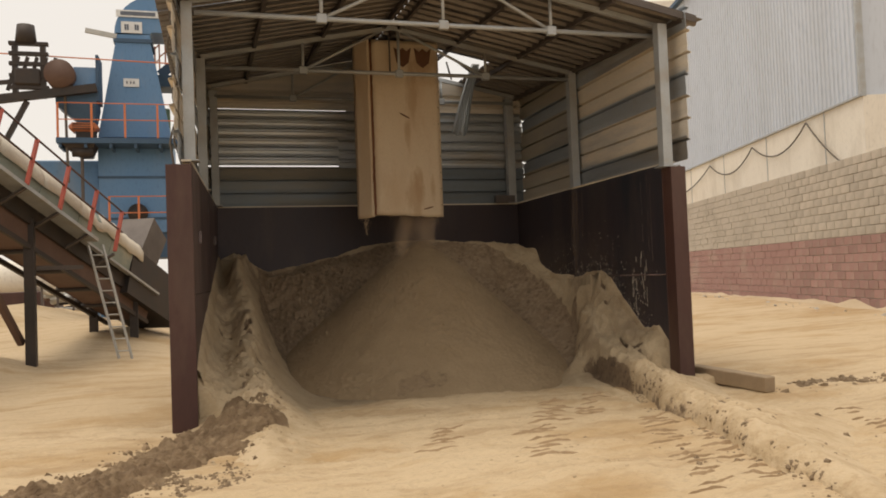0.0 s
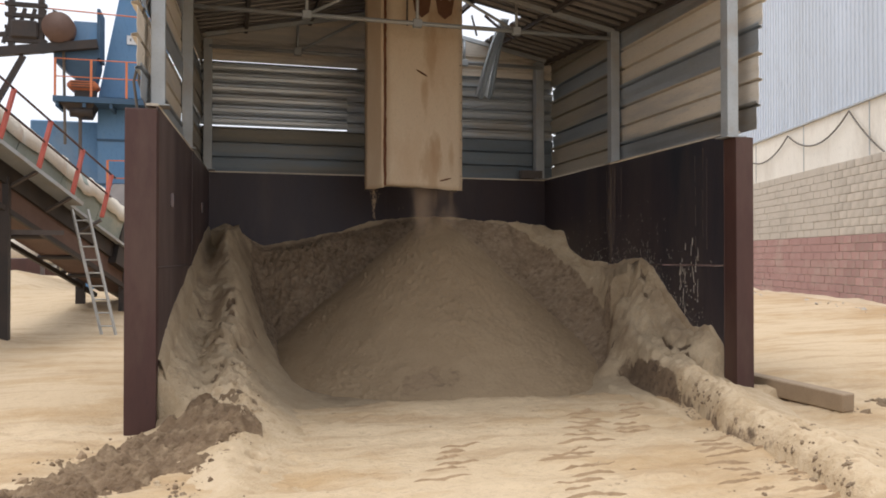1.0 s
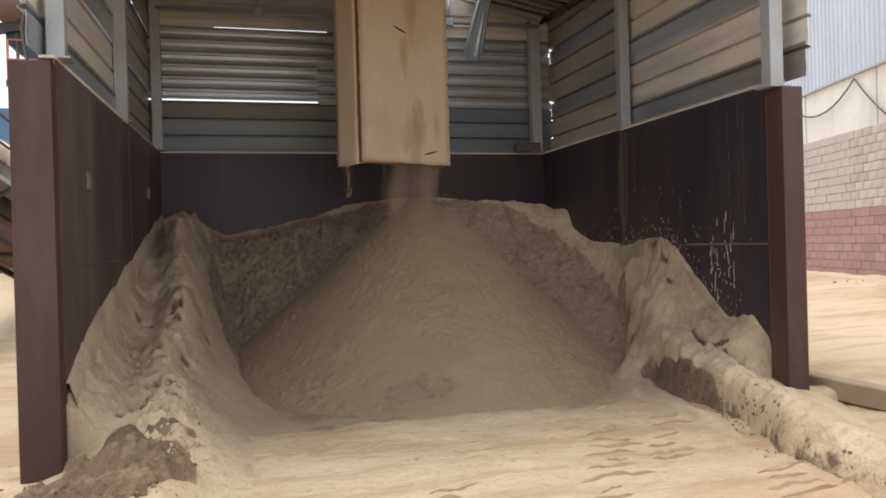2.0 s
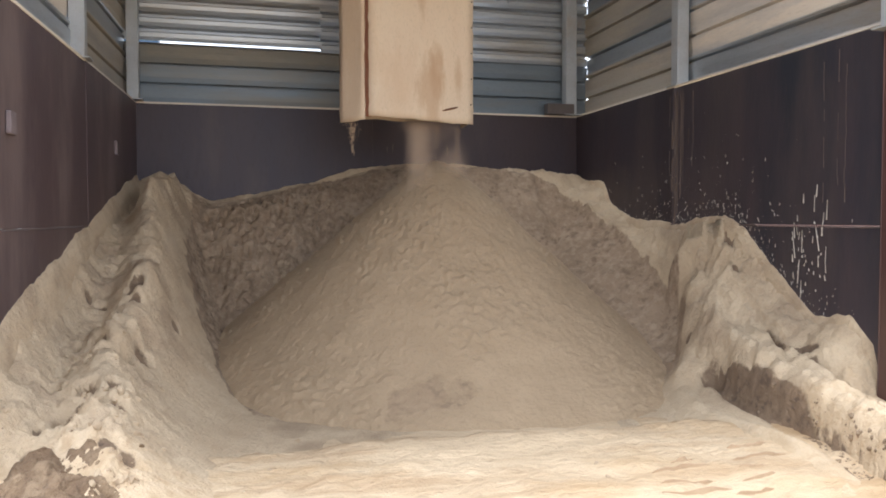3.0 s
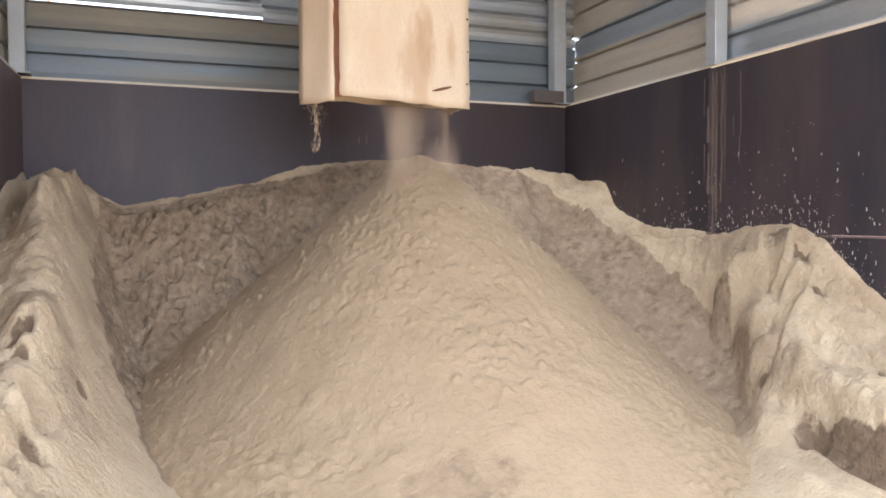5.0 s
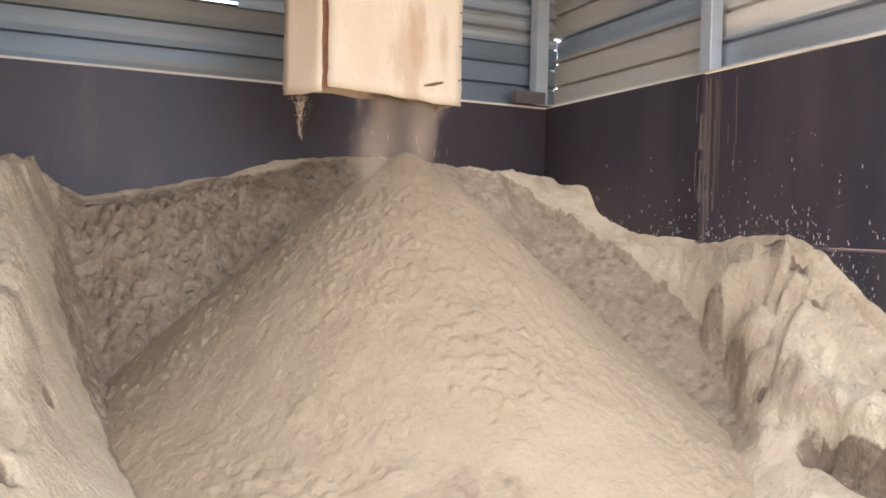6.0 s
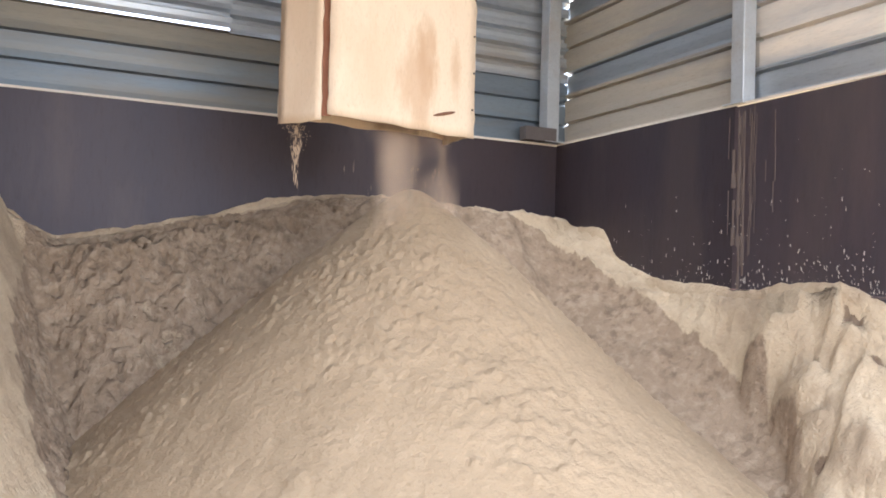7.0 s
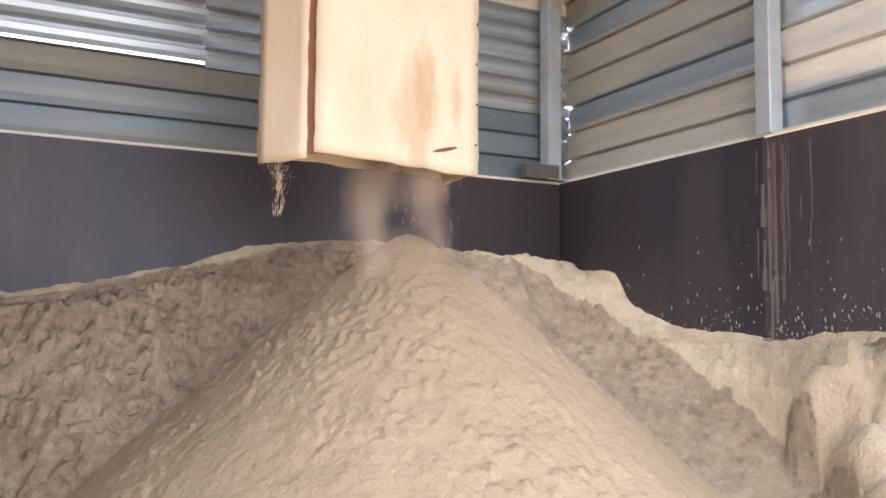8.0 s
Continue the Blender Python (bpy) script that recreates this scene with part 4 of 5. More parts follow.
clods("sand_clods", "larger broken lumps on the spilled earth", 160, at_left, 0.05, DAMPCLOD)


def spill_z(x, y):
    f = min(1.0, max(0.0, (x - 0.3) / 1.25))
    half = 0.42 + 0.2 * math.sin(math.pi * min(1.0, f * 1.1))
    d = math.hypot(x - (0.3 + 1.25 * f), (y - (6.3 + 2.2 * f)) * 0.75) + 0.34 * fbm(x, y, 1.6, 9.0, 3) + 0.2 * fbm(x, y, 6.0, 19.0, 4)
    if d > half:
        return surf(x, y) - min(0.06, 0.12 * (d - half)) - 0.004
    k = min(1.0, (half - d) / 0.15)
    return surf(x, y) - 0.004 + k * (0.03 + 0.1 * abs(fbm(x, y, 4.5, 3.0, 3)) + 0.05 * fbm(x, y, 13.0, 5.0, 3))


tagged(grid_mesh("dirt_spill", [float(v) for v in np.arange(-0.6, 2.1, 0.017)], [float(v) for v in np.arange(5.7, 9.0, 0.017)], spill_z, EARTH),
       "dark damp earth spilled on the sand", "dirt", kind="stuff")


def at_heap():
    x, y = 8.5 + rnd.gauss(0, 0.45), 8.3 + rnd.gauss(0, 0.12)
    return x, y, surf(x, y)


clods("dirt_clods", "low dark heap of clods on the sand beyond the beam", 240, at_heap, 0.05, CLOD)


def tread_prints():
    """Rows of short dark ridges pressed up by loader tyres."""
    verts, faces = [], []
    for track, (x0, y0, n) in enumerate(((4.55, 4.9, 16), (5.0, 5.0, 15), (5.5, 5.2, 14), (3.2, 6.9, 6), (3.9, 6.2, 9), (4.6, 7.6, 8), (5.2, 7.9, 7), (6.9, 5.4, 10))):
        for i in range(n):
            cx, cy = x0 + 0.07 * i + rnd.gauss(0, 0.05), y0 + i * 0.17 + rnd.gauss(0, 0.02)
            half, wid = rnd.uniform(0.08, 0.24), rnd.uniform(0.012, 0.03)
            k = len(verts)
            for j in range(9):
                f = j / 8 * 2 - 1
                x, y = cx + f * half, cy + 0.1 * f * half + rnd.gauss(0, 0.003)
                z, t = full_ground(x, y), (1 - f * f) ** 0.5
                verts += [(x, y - wid * t - 0.002, z - 0.012), (x, y, z + 0.02 * t * rnd.uniform(0.5, 1.2)), (x, y + wid * t + 0.002, z - 0.012)]
                if j:
                    a = k + 3 * j
                    faces += [(a - 3, a, a + 1, a - 2), (a - 2, a + 1, a + 2, a - 1)]
    me = bpy.data.meshes.new("tread_prints")
    me.from_pydata(verts, [], faces)
    me.materials.append(DAMP)
    return tagged(new("tread_prints", me), "broken damp ridges of loader tyre prints in the sand", "tyre prints", kind="stuff")


DAMP = mat("damp_sand", (0.3, 0.2, 0.11), 0.95, second=(0.38, 0.27, 0.16), scale=5, fine=30, bump=0.6)
tread_prints()


def splash():
    y = rnd.triangular(9.3, 13.6, 11.0)
    z = lerp_table(WALL_R, y) + abs(rnd.gauss(0, 0.1 if rnd.random() < 0.6 else 0.4))
    return wall_line(y, 1) - 0.002, y, z


def flecks(name, label, n, place, wide, tall):
    """Thin vertical runs and specks of sand stuck to a plate."""
    verts, faces = [], []
    for _ in range(n):
        x, y, z = place()
        w, h = wide * rnd.uniform(0.3, 1.0), tall * (0.1 + rnd.random() ** 3)
        k, lean = len(verts), rnd.gauss(0, 0.15) * h
        verts += [(x, y - w, z), (x, y + w, z), (x, y + w * 0.4 + lean, z + h), (x, y - w * 0.4 + lean, z + h),
                  (x - 0.003, y - w * 0.7, z), (x - 0.003, y + w * 0.7, z), (x - 0.003, y + lean, z + h)]
        faces += [[k, k + 4, k + 6, k + 3], [k + 4, k + 5, k + 6], [k + 5, k + 1, k + 2, k + 6], [k, k + 1, k + 5, k + 4], [k + 3, k + 6, k + 2]]
    me = bpy.data.meshes.new(name)
    me.from_pydata(verts, [], faces)
    me.materials.append(FLECK)
    return tagged(new(name, me), label, "sand flecks", kind="stuff")


FLECK = mat("dried_sand_fleck", (0.55, 0.49, 0.41), 0.95, second=(0.3, 0.26, 0.21), scale=7, fine=40, bump=0)
flecks("sand_splashes", "dried pale sand flecks on the steel plate wall", 420, splash, 0.003, 0.03)


def streaks(name, side, centre, spread_y, n, z1, zmin, label, material=None, wide=1.0):
    """Narrow runs of dust down a plate wall."""
    bm = BM()
    for _ in range(n):
        y = rnd.gauss(centre, spread_y)
        w, top, low = wide * rnd.uniform(0.0015, 0.0045), z1 - rnd.uniform(0, 0.1), zmin + rnd.uniform(0, 0.6)
        x = wall_line(y, side) - side * 0.003
        z = top
        while z > low:
            h, o = rnd.uniform(0.05, 0.25), rnd.gauss(0, 0.004)
            k = w * rnd.uniform(0.25, 1.0)
            if rnd.random() < 0.75:
                box(bm, (min(x, x - side * 0.003), y + o - k, max(low, z - h)), (max(x, x - side * 0.003), y + o + k, z))
            z -= h
    return tagged(obj(name, bm, material or DUSTYRUN), label, "dust streaks", kind="stuff")


DUSTYRUN = mat("dust_run", (0.14, 0.105, 0.086), 0.95, second=(0.1, 0.075, 0.065), scale=5, fine=40, bump=0.1, stretch=(1, 1, 0.2))
streaks("dust_streaks", 1, 11.95, 0.09, 16, TOP, 1.66, "pale dust runs below the column")
streaks("dust_streaks", 1, 11.97, 0.05, 4, TOP, 1.6, "broad brown dust runs below the column", wide=6.0)
streaks("dust_streaks", 1, 9.75, 0.3, 3, TOP, 1.7, "pale dust runs on the steel plate wall")


def drip():
    y = rnd.gauss(10.05, 0.05) if rnd.random() < 0.5 else rnd.gauss(9.85, 0.05)
    return wall_line(y, 1) - 0.002, y, rnd.triangular(0.95, 1.95, 1.2)


flecks("sand_drips", "pale sand drips down the steel plate", 46, drip, 0.007, 0.2)


def film(name, points, label, thick=1.0, rise=0.0):
    """Thin ragged crust of sand left on a wall above the bank; points give (x, y, z, normal x, normal y)."""
    bm, prev = BM(), None
    for i, (x, y, z, nx, ny) in enumerate(points):
        up = rise + 0.035 + 0.05 * noise.noise(Vector((i * 0.09, 3.0, 1.0))) + 0.018 * noise.noise(Vector((i * 0.45, 8.0, 1.0)))
        row = [bm.verts.new((x + nx * o * thick, y + ny * o * thick, z + h)) for o, h in ((0.05, -0.2), (0.035, -0.03), (0.012, max(0.0, up)), (-0.004, max(0.01, up + 0.01)))]
        if prev:
            for k in range(3):
                bm.faces.new((prev[k], prev[k + 1], row[k + 1], row[k]))
        prev = row
    bmesh.ops.recalc_face_normals(bm, faces=bm.faces[:])
    return tagged(obj(name, bm, CAKED, smooth=True), label, "sand crust", kind="stuff")


film("sand_crust", [(wall_x(y, -1), y, lerp_table(WALL_L, y), 1, 0) for y in np.arange(9.15, 14.5, 0.04)], "pale sand crust stuck to the steel wall above the bank", 1.7, 0.06)
film("sand_crust", [(wall_x(y, 1), y, lerp_table(WALL_R, y) - 0.03, -1, 0) for y in np.arange(9.15, 14.5, 0.04)], "pale ragged sand crust stuck to the steel wall")
film("sand_crust", [(x, Y1, lerp_table(CREST_B, x) - 0.04, 0, -1) for x in np.arange(1.6, 7.08, 0.04)], "thin pale edge of sand along the back plate")

# ---- wires hanging down the front column ----
cu = bpy.data.curves.new("wire", "CURVE")
cu.dimensions, cu.bevel_depth = "3D", 0.012
for k in range(2):
    sp = cu.splines.new("POLY")
    sp.points.add(15)
    for i, p in enumerate(sp.points):
        z = 4.8 - i * 0.12
        p.co = (1.1 - 0.04 * k + 0.025 * math.sin(z * 5 + k * 2) + 0.02 * math.sin(z * 13), 9.13 + 0.02 * k, z, 1)
cu.materials.append(ROPE)
tagged(new("wire", cu), "two loose wires hanging down beside the front column", "wire")

# ---- timber beam lying by the post ----
tagged(obj("timber_beam", box(BM(), (-0.62, -0.08, -0.06), (0.62, 0.08, 0.12), bevel=0.012), TIMBER), "weathered timber beam lying on the sand by the post", "beam")
bpy.data.objects["timber_beam"].matrix_world = pose(7.46, 8.75, 0.31, 0, 2, -80)


# ---- block wall, with its own joints ----
FWD, SIDE = Vector((0.283, 0.959, 0)), Vector((0.959, -0.283, 0))
EYE0 = Vector((1.39, 0.358, 0))


def yard(depth, lateral, z=0.0):
    return EYE0 + FWD * depth + SIDE * lateral + Vector((0, 0, z))


def yard_matrix(depth, lateral, z=0.0):
    m = Matrix((SIDE, FWD, Vector((0, 0, 1)))).transposed().to_4x4()
    m.translation = yard(depth, lateral, z)
    return m


block_wall = tagged(empty("block_wall"), "concrete block wall, maroon below and grey above", "wall", kind="structure")
block_wall.matrix_world = yard_matrix(0, 10.5, 0.3)
D0, D1, CH, CL, COURSES = 9.0, 48.0, 0.225, 0.45, 18
part("core", box(BM(), (0.02, D0, -0.6), (0.2, D1, CH * COURSES - 0.01)), MORTAR, block_wall, "pale mortar joints")
proto = {}
for m in (BLOCKRED, BLOCKGREY):
    for v in range(3):
        bm = BM()
        box(bm, (-0.012 + 0.004 * v, -CL / 2 + 0.006, -CH / 2 + 0.007), (0.03, CL / 2 - 0.006, CH / 2 - 0.007), bevel=0.006)
        me = bpy.data.meshes.new("block")
        bm.to_mesh(me)
        bm.free()
        me.materials.append(m)
        proto[m, v] = me
rest = {BLOCKRED: BM(), BLOCKGREY: BM()}
brnd = random.Random(4)
count = 0
for c in range(COURSES):
    m = BLOCKRED if c < 9 else BLOCKGREY
    d = D0 + (CL / 2 if c % 2 else 0)
    while d < D1:
        z = CH * (c + 0.5) + brnd.uniform(-0.004, 0.004)
        if 17.0 < d < 24.0 and count < 300:
            ob = new("block", proto[m, brnd.randrange(3)])
            ob.parent = block_wall
            ob.location = (0, d, z)
            ob.rotation_euler = (0, 0, radians(brnd.uniform(-0.6, 0.6)))
            count += 1
        else:
            o = brnd.uniform(-0.006, 0.004)
            box(rest[m], (-0.012 + o, d - CL / 2 + 0.006, z - CH / 2 + 0.007), (0.03, d + CL / 2 - 0.006, z + CH / 2 - 0.007))
        d += CL
for m, bm in rest.items():
    tagged(part("blocks", bm, m, block_wall), kind="stuff")

# sand drift at the wall's foot
bm = BM()
prev = None
for i in range(120):
    d = D0 + i * (D1 - D0) / 119
    w = 0.8 + 0.5 * noise.noise(Vector((d * 0.5, 2, 0)))
    h = 0.32 + 0.16 * noise.noise(Vector((d * 0.9, 5, 0)))
    row = [bm.verts.new(yard(d, 10.5 - w * f, 0.3 + h * max(0.0, 1 - f) ** 1.3 + 0.03 * noise.noise(Vector((d * 3, f * 4, 1))) - 0.1 * f)) for f in (0, 0.15, 0.35, 0.6, 0.85, 1.1)]
    if prev:
        for a in range(5):
            bm.faces.new((prev[a], prev[a + 1], row[a + 1], row[a]))
    prev = row
bmesh.ops.recalc_face_normals(bm, faces=bm.faces)
tagged(obj("sand_drift", bm, SAND, smooth=True), "low drift of sand along the foot of the block wall", "sand drift", kind="stuff")


def wall_litter():
    d = rnd.uniform(12, 34)
    p = yard(d, 10.5 - rnd.uniform(0.5, 1.3), 0.5)
    return p.x, p.y, max(full_ground(p.x, p.y), 0.42)


clods("rubble", "small pale stones in front of the block wall", 70, wall_litter, 0.09, BLOCKGREY)

# ---- tall clad building behind the block wall ----
hall = tagged(empty("industrial_hall"), "tall industrial hall, cream concrete base and grey ribbed cladding", "building")
hall.matrix_world = yard_matrix(0, 16.0, 0.0)
part("base_wall", box(BM(), (0, 29.9, -0.5), (12, 90, 7.9)), CONCRETE, hall, "stained cream concrete base wall")
d = 29.95
while d < 88:
    prof, y = [], 0.0
    while y < 2.8:
        prof += [(y, 0.0), (y + 0.2, 0.0), (y + 0.23, 0.05), (y + 0.3, 0.05)]
        y += 0.35
    prof.append((y, 0.0))
    part("panel", sheet(BM(), prof, (-0.04, d, 7.9), (0, 0, 10.8), (0, 1, 0), 0.01), CLAD, hall)
    d += 2.8
part("core", box(BM(), (0.05, 30.0, 7.9), (12, 89, 18.69)), CLAD, hall)
for i in range(9):
    part("joint", box(BM(), (-0.02, 33.0 + i * 6, 0), (0.01, 33.06 + i * 6, 7.85)), STEEL, hall)
part("corner_trim", box(BM(), (-0.12, 29.86, 7.85), (0.1, 30.02, 18.69)), STEEL, hall, "grey corner trim")
part("flashing", box(BM(), (-0.12, 29.9, 7.86), (0.02, 89, 7.93)), STEEL, hall, "thin dark flashing")
part("roof_edge", box(BM(), (-0.4, 29.8, 18.7), (12.2, 89, 18.95)), BLUEDARK, hall, "dark roof edge")
silo = tagged(obj("far_tower", box(BM(), (0, 0, 0), (10, 10, 34), bevel=0.1), CONCRETE), "cream concrete tower far behind the hall", "building")
silo.matrix_world = yard_matrix(96, 24, 0)
# sagging cable along the base wall
cu = bpy.data.curves.new("cable", "CURVE")
cu.dimensions, cu.bevel_depth = "3D", 0.035
hooks = [(58, 7.2), (47, 7.55), (40.5, 7.6), (34.4, 7.7), (30.7, 5.2)]
pts = []
for (da, za), (db, zb) in zip(hooks, hooks[1:]):
    sag = 0.9 if zb > 6 else 0.25
    for i in range(10):
        f = i / 10
        pts.append(yard(da + (db - da) * f, 15.86, za + (zb - za) * f - sag * 4 * f * (1 - f)))
sp = cu.splines.new("POLY")
sp.points.add(len(pts) - 1)
for p, q in zip(sp.points, pts):
    p.co = (*q, 1)
cu.materials.append(ROPE)
tagged(new("cable", cu), "dark cable sagging in swags along the concrete base", "cable")


# ---- inclined conveyor ----
conveyor = tagged(empty("conveyor"), "long inclined belt conveyor with grey-green covers and a red-posted walkway", "conveyor")
CA, CB = Vector((-4.745, 10.118, 6.215)), Vector((0.006, 20.888, 1.644))
cdir = (CB - CA).normalized()
cside = Vector((cdir.y, -cdir.x, 0)).normalized()
cup = cside.cross(cdir).normalized()


def con(s, a, u):
    """A place on the conveyor: s metres along, a to the walkway side, u up."""
    return CA + cdir * s + cside * a + cup * u


CLEN = (CB - CA).length
part("belt", bar(BM(), con(0, -0.45, 0.1), con(CLEN, -0.45, 0.1), 0.9, 0.05, cup), BLACK, conveyor)
for a in (0.05, -0.95):
    part("stringer", bar(BM(), con(0, a, -0.28), con(CLEN, a, -0.28), 0.08, 0.3, cup), BLACK, conveyor)
    part("lower_rail", bar(BM(), con(0, a, -0.82), con(CLEN, a, -0.82), 0.07, 0.09, cup), BLACK, conveyor)
part("return_belt", bar(BM(), con(0, -0.45, -0.72), con(CLEN, -0.45, -0.72), 0.85, 0.03, cup), DRUMM, conveyor, "dusty brown return belt")
part("side_plate", bar(BM(), con(0, 0.02, -0.6), con(CLEN, 0.02, -0.6), 0.02, 0.36, cup), DRUMM, conveyor, "dusty brown side plate")
s, turn = 0.0, 0
while s < 11.7:
    bm = BM()
    e = min(s + 1.3, 11.7)
    ring = []
    for k in (s, e - 0.02):
        ring.append([bm.verts.new(con(k, a, u)) for a, u in ((0.14, -0.1), (0.2, 0.5), (0.06, 0.7), (-0.45, 0.8), (-0.95, 0.65), (-1.0, 0.0))])
    for i in range(5):
        bm.faces.new((ring[0][i], ring[0][i + 1], ring[1][i + 1], ring[1][i]))
    solid(bm, 0.01)
    part("cover", bm, GREENGREY, conveyor)
    bm = BM()
    ring = []
    for q in range(9):
        k = s + (e - s) * q / 8
        sag = [0.05 * noise.noise(Vector((k * 2.2, a * 4, 1))) + (0.07 * noise.noise(Vector((k * 5, a * 5, 4))) if s > 8 else 0.0) for a in (0.2, 0.15, 0.06, -0.2, -0.45, -0.95)]
        ring.append([bm.verts.new(con(k, a, u + 0.025 + w)) for (a, u), w in zip(((0.23, 0.3), (0.2, 0.52), (0.06, 0.72), (-0.2, 0.78), (-0.45, 0.83), (-0.95, 0.67)), sag)])
    for c0, c1 in zip(ring, ring[1:]):
        for i in range(5):
            bm.faces.new((c0[i], c0[i + 1], c1[i + 1], c1[i]))
    solid(bm, 0.01)
    part("tarp", bm, TARP, conveyor, "dusty pale tarpaulin on the cover", smooth=True)
    s = e
part("walkway", bar(BM(), con(0, 0.32, -0.12), con(9.4, 0.32, -0.12), 0.36, 0.04, cup), STEEL, conveyor, "dusty walkway plate")
part("walkway_edge", bar(BM(), con(0, 0.5, -0.11), con(9.4, 0.5, -0.11), 0.03, 0.07, cup), STEEL, conveyor)
part("ledge", bar(BM(), con(9.4, 0.2, -0.12), con(CLEN, 0.2, -0.12), 0.12, 0.05, cup), STEEL, conveyor)
for i in range(9):
    s = 1.9 + i * 1.02
    p = con(s, 0.5, -0.08)
    part("rail_post", bar(BM(), p, p + cup * 0.92, 0.07, 0.05), REDPOST, conveyor, "red painted rail post")
    part("bracket", bar(BM(), con(s, 0.5, -0.14), con(s, 0.06, -0.42), 0.05, 0.05, cup), DARKSTEEL, conveyor)
for h in (0.5, 0.92):
    part("handrail", tube(BM(), con(1.5, 0.5, -0.08 + h), con(10.2, 0.5, -0.08 + h), 0.02, 8), RUST, conveyor)
for i in range(11):
    s = 1.0 + i * 1.05
    part("roller", tube(BM(), con(s, -0.92, -0.76), con(s, 0.02, -0.76), 0.05, 8), BLACK, conveyor)
for s, a in ((7.9, 0.0), (7.9, -1.0), (5.9, 0.0), (11.9, 0.0), (11.9, -1.0)):
    p = con(s, a, -0.3)
    part("leg", box(BM(), (p.x - 0.09, p.y - 0.09, -0.2), (p.x + 0.09, p.y + 0.09, p.z)), BLACK, conveyor)
p, q = con(7.9, -0.1, -0.3), con(6.1, -0.1, -0.9)
part("brace", bar(BM(), Vector((p.x - 0.08, p.y, 0.75)), q, 0.11, 0.11), DRUMM, conveyor, "rusty diagonal brace")
part("strut", bar(BM(), Vector((p.x, p.y, 2.15)), Vector((p.x + 0.95, p.y + 0.35, 2.15)), 0.08, 0.08), DARKSTEEL, conveyor)

part("tail_box", bar(BM(), con(11.3, -0.42, 0.0), con(CLEN + 1.3, -0.42, 0.0), 1.25, 1.1, cup), BLACK, conveyor, "dark steel tail box at the low end")
part("tail_chute", bar(BM(), con(12.2, -0.42, 0.4), con(12.6, -0.42, 1.6), 0.9, 0.8), DARKSTEEL, conveyor, "dark feed chute over the tail")

ladder = tagged(empty("ladder"), "aluminium ladder leaning against the conveyor walkway", "ladder")
LB, LT = Vector((-0.28, 17.7, 0.28)), Vector((-0.84, 18.05, 2.62))
for o in (-0.14, 0.14):
    part("rail", bar(BM(), LB + Vector((o * 0.9, -o * 0.2, 0)), LT + Vector((o, -o * 0.2, 0)), 0.05, 0.03), ALU, ladder)
for i in range(9):
    c = LB.lerp(LT, 0.07 + i * 0.105)
    part("rung", tube(BM(), c + Vector((-0.13, 0.03, 0)), c + Vector((0.13, -0.03, 0)), 0.014, 6), ALU, ladder)

# ---- blue elevator tower behind ----
tower = tagged(empty("drying_tower"), "tall blue sheet steel tower with tapered hood and orange railings", "industrial tower")


def prism(bm, lower, upper, z0, z1):
    """A frustum between two rectangles (x0, x1, y0, y1)."""
    v = []
    for (x0, x1, y0, y1), z in ((lower, z0), (upper, z1)):
        v += [bm.verts.new(p) for p in ((x0, y0, z), (x1, y0, z), (x1, y1, z), (x0, y1, z))]
    for q in ((3, 2, 1, 0), (4, 5, 6, 7), (0, 1, 5, 4), (1, 2, 6, 5), (2, 3, 7, 6), (3, 0, 4, 7)):
        bm.faces.new([v[k] for k in q])
    return bm


part("lower_box", prism(BM(), (-1.98, 0.24, 27, 29.2), (-1.98, 0.24, 27, 29.2), 3.5, 6.38), BLUE, tower)
part("base_frame", prism(BM(), (-1.8, 0.1, 27.1, 29), (-1.8, 0.1, 27.1, 29), 2.7, 3.5), BLUEDARK, tower)
part("hood", prism(BM(), (-1.96, 0.2, 27, 29.2), (-1.38, -0.36, 27, 28.3), 6.5, 9.55), BLUE, tower, "tapered blue hood")
part("collar", prism(BM(), (-1.45, -0.3, 26.95, 28.35), (-1.45, -0.3, 26.95, 28.35), 9.5, 9.62), BLUEDARK, tower)
bm = BM()
rows = []
for i in range(9):
    a = i / 8 * math.pi / 2
    ci, co = Vector((-0.36 + 0.1 * (1 - math.cos(a)), 0, 9.78 + 0.08 * math.sin(a))), Vector((-1.42 + 1.16 * (1 - math.cos(a)), 0, 9.75 + 1.25 * math.sin(a)))
    rows.append([bm.verts.new((p.x, y, p.z)) for p, y in ((ci, 27.0), (co, 27.0), (co, 28.3), (ci, 28.3))])
rows.append([bm.verts.new((3.0, y, z)) for y, z in ((27.0, 9.9), (27.0, 11.0), (28.3, 11.0), (28.3, 9.9))])
for a, b in zip(rows, rows[1:]):
    for k in range(4):
        bm.faces.new((a[k], a[(k + 1) % 4], b[(k + 1) % 4], b[k]))
bmesh.ops.recalc_face_normals(bm, faces=bm.faces)
part("elbow_duct", bm, BLUE, tower, "curved blue duct turning over the shed")
part("neck", prism(BM(), (-1.38, -0.36, 27, 28.3), (-1.38, -0.36, 27, 28.3), 9.6, 9.8), BLUE, tower)
for z in (3.9, 5.2):
    part("band", box(BM(), (-2.0, 26.97, z), (0.26, 27.0, z + 0.07)), BLUEDARK, tower)
part("port", tube(BM(), (-0.85, 26.9, 4.1), (-0.85, 27.0, 4.1), 0.3, 20), BLACK, tower, "round black fan port", smooth=True)
for s in (0, 1):
    for x in (-1.9, 0.15):
        part("leg", box(BM(), (x - 0.12, 27.1 + s * 1.8, -0.2), (x + 0.12, 27.35 + s * 1.8, 2.8)), BLUE, tower)
part("boom", bar(BM(), (-2.25, 26.95, 9.82), (-1.35, 27.0, 9.68), 0.1, 0.14), ALU, tower, "short grey arm")


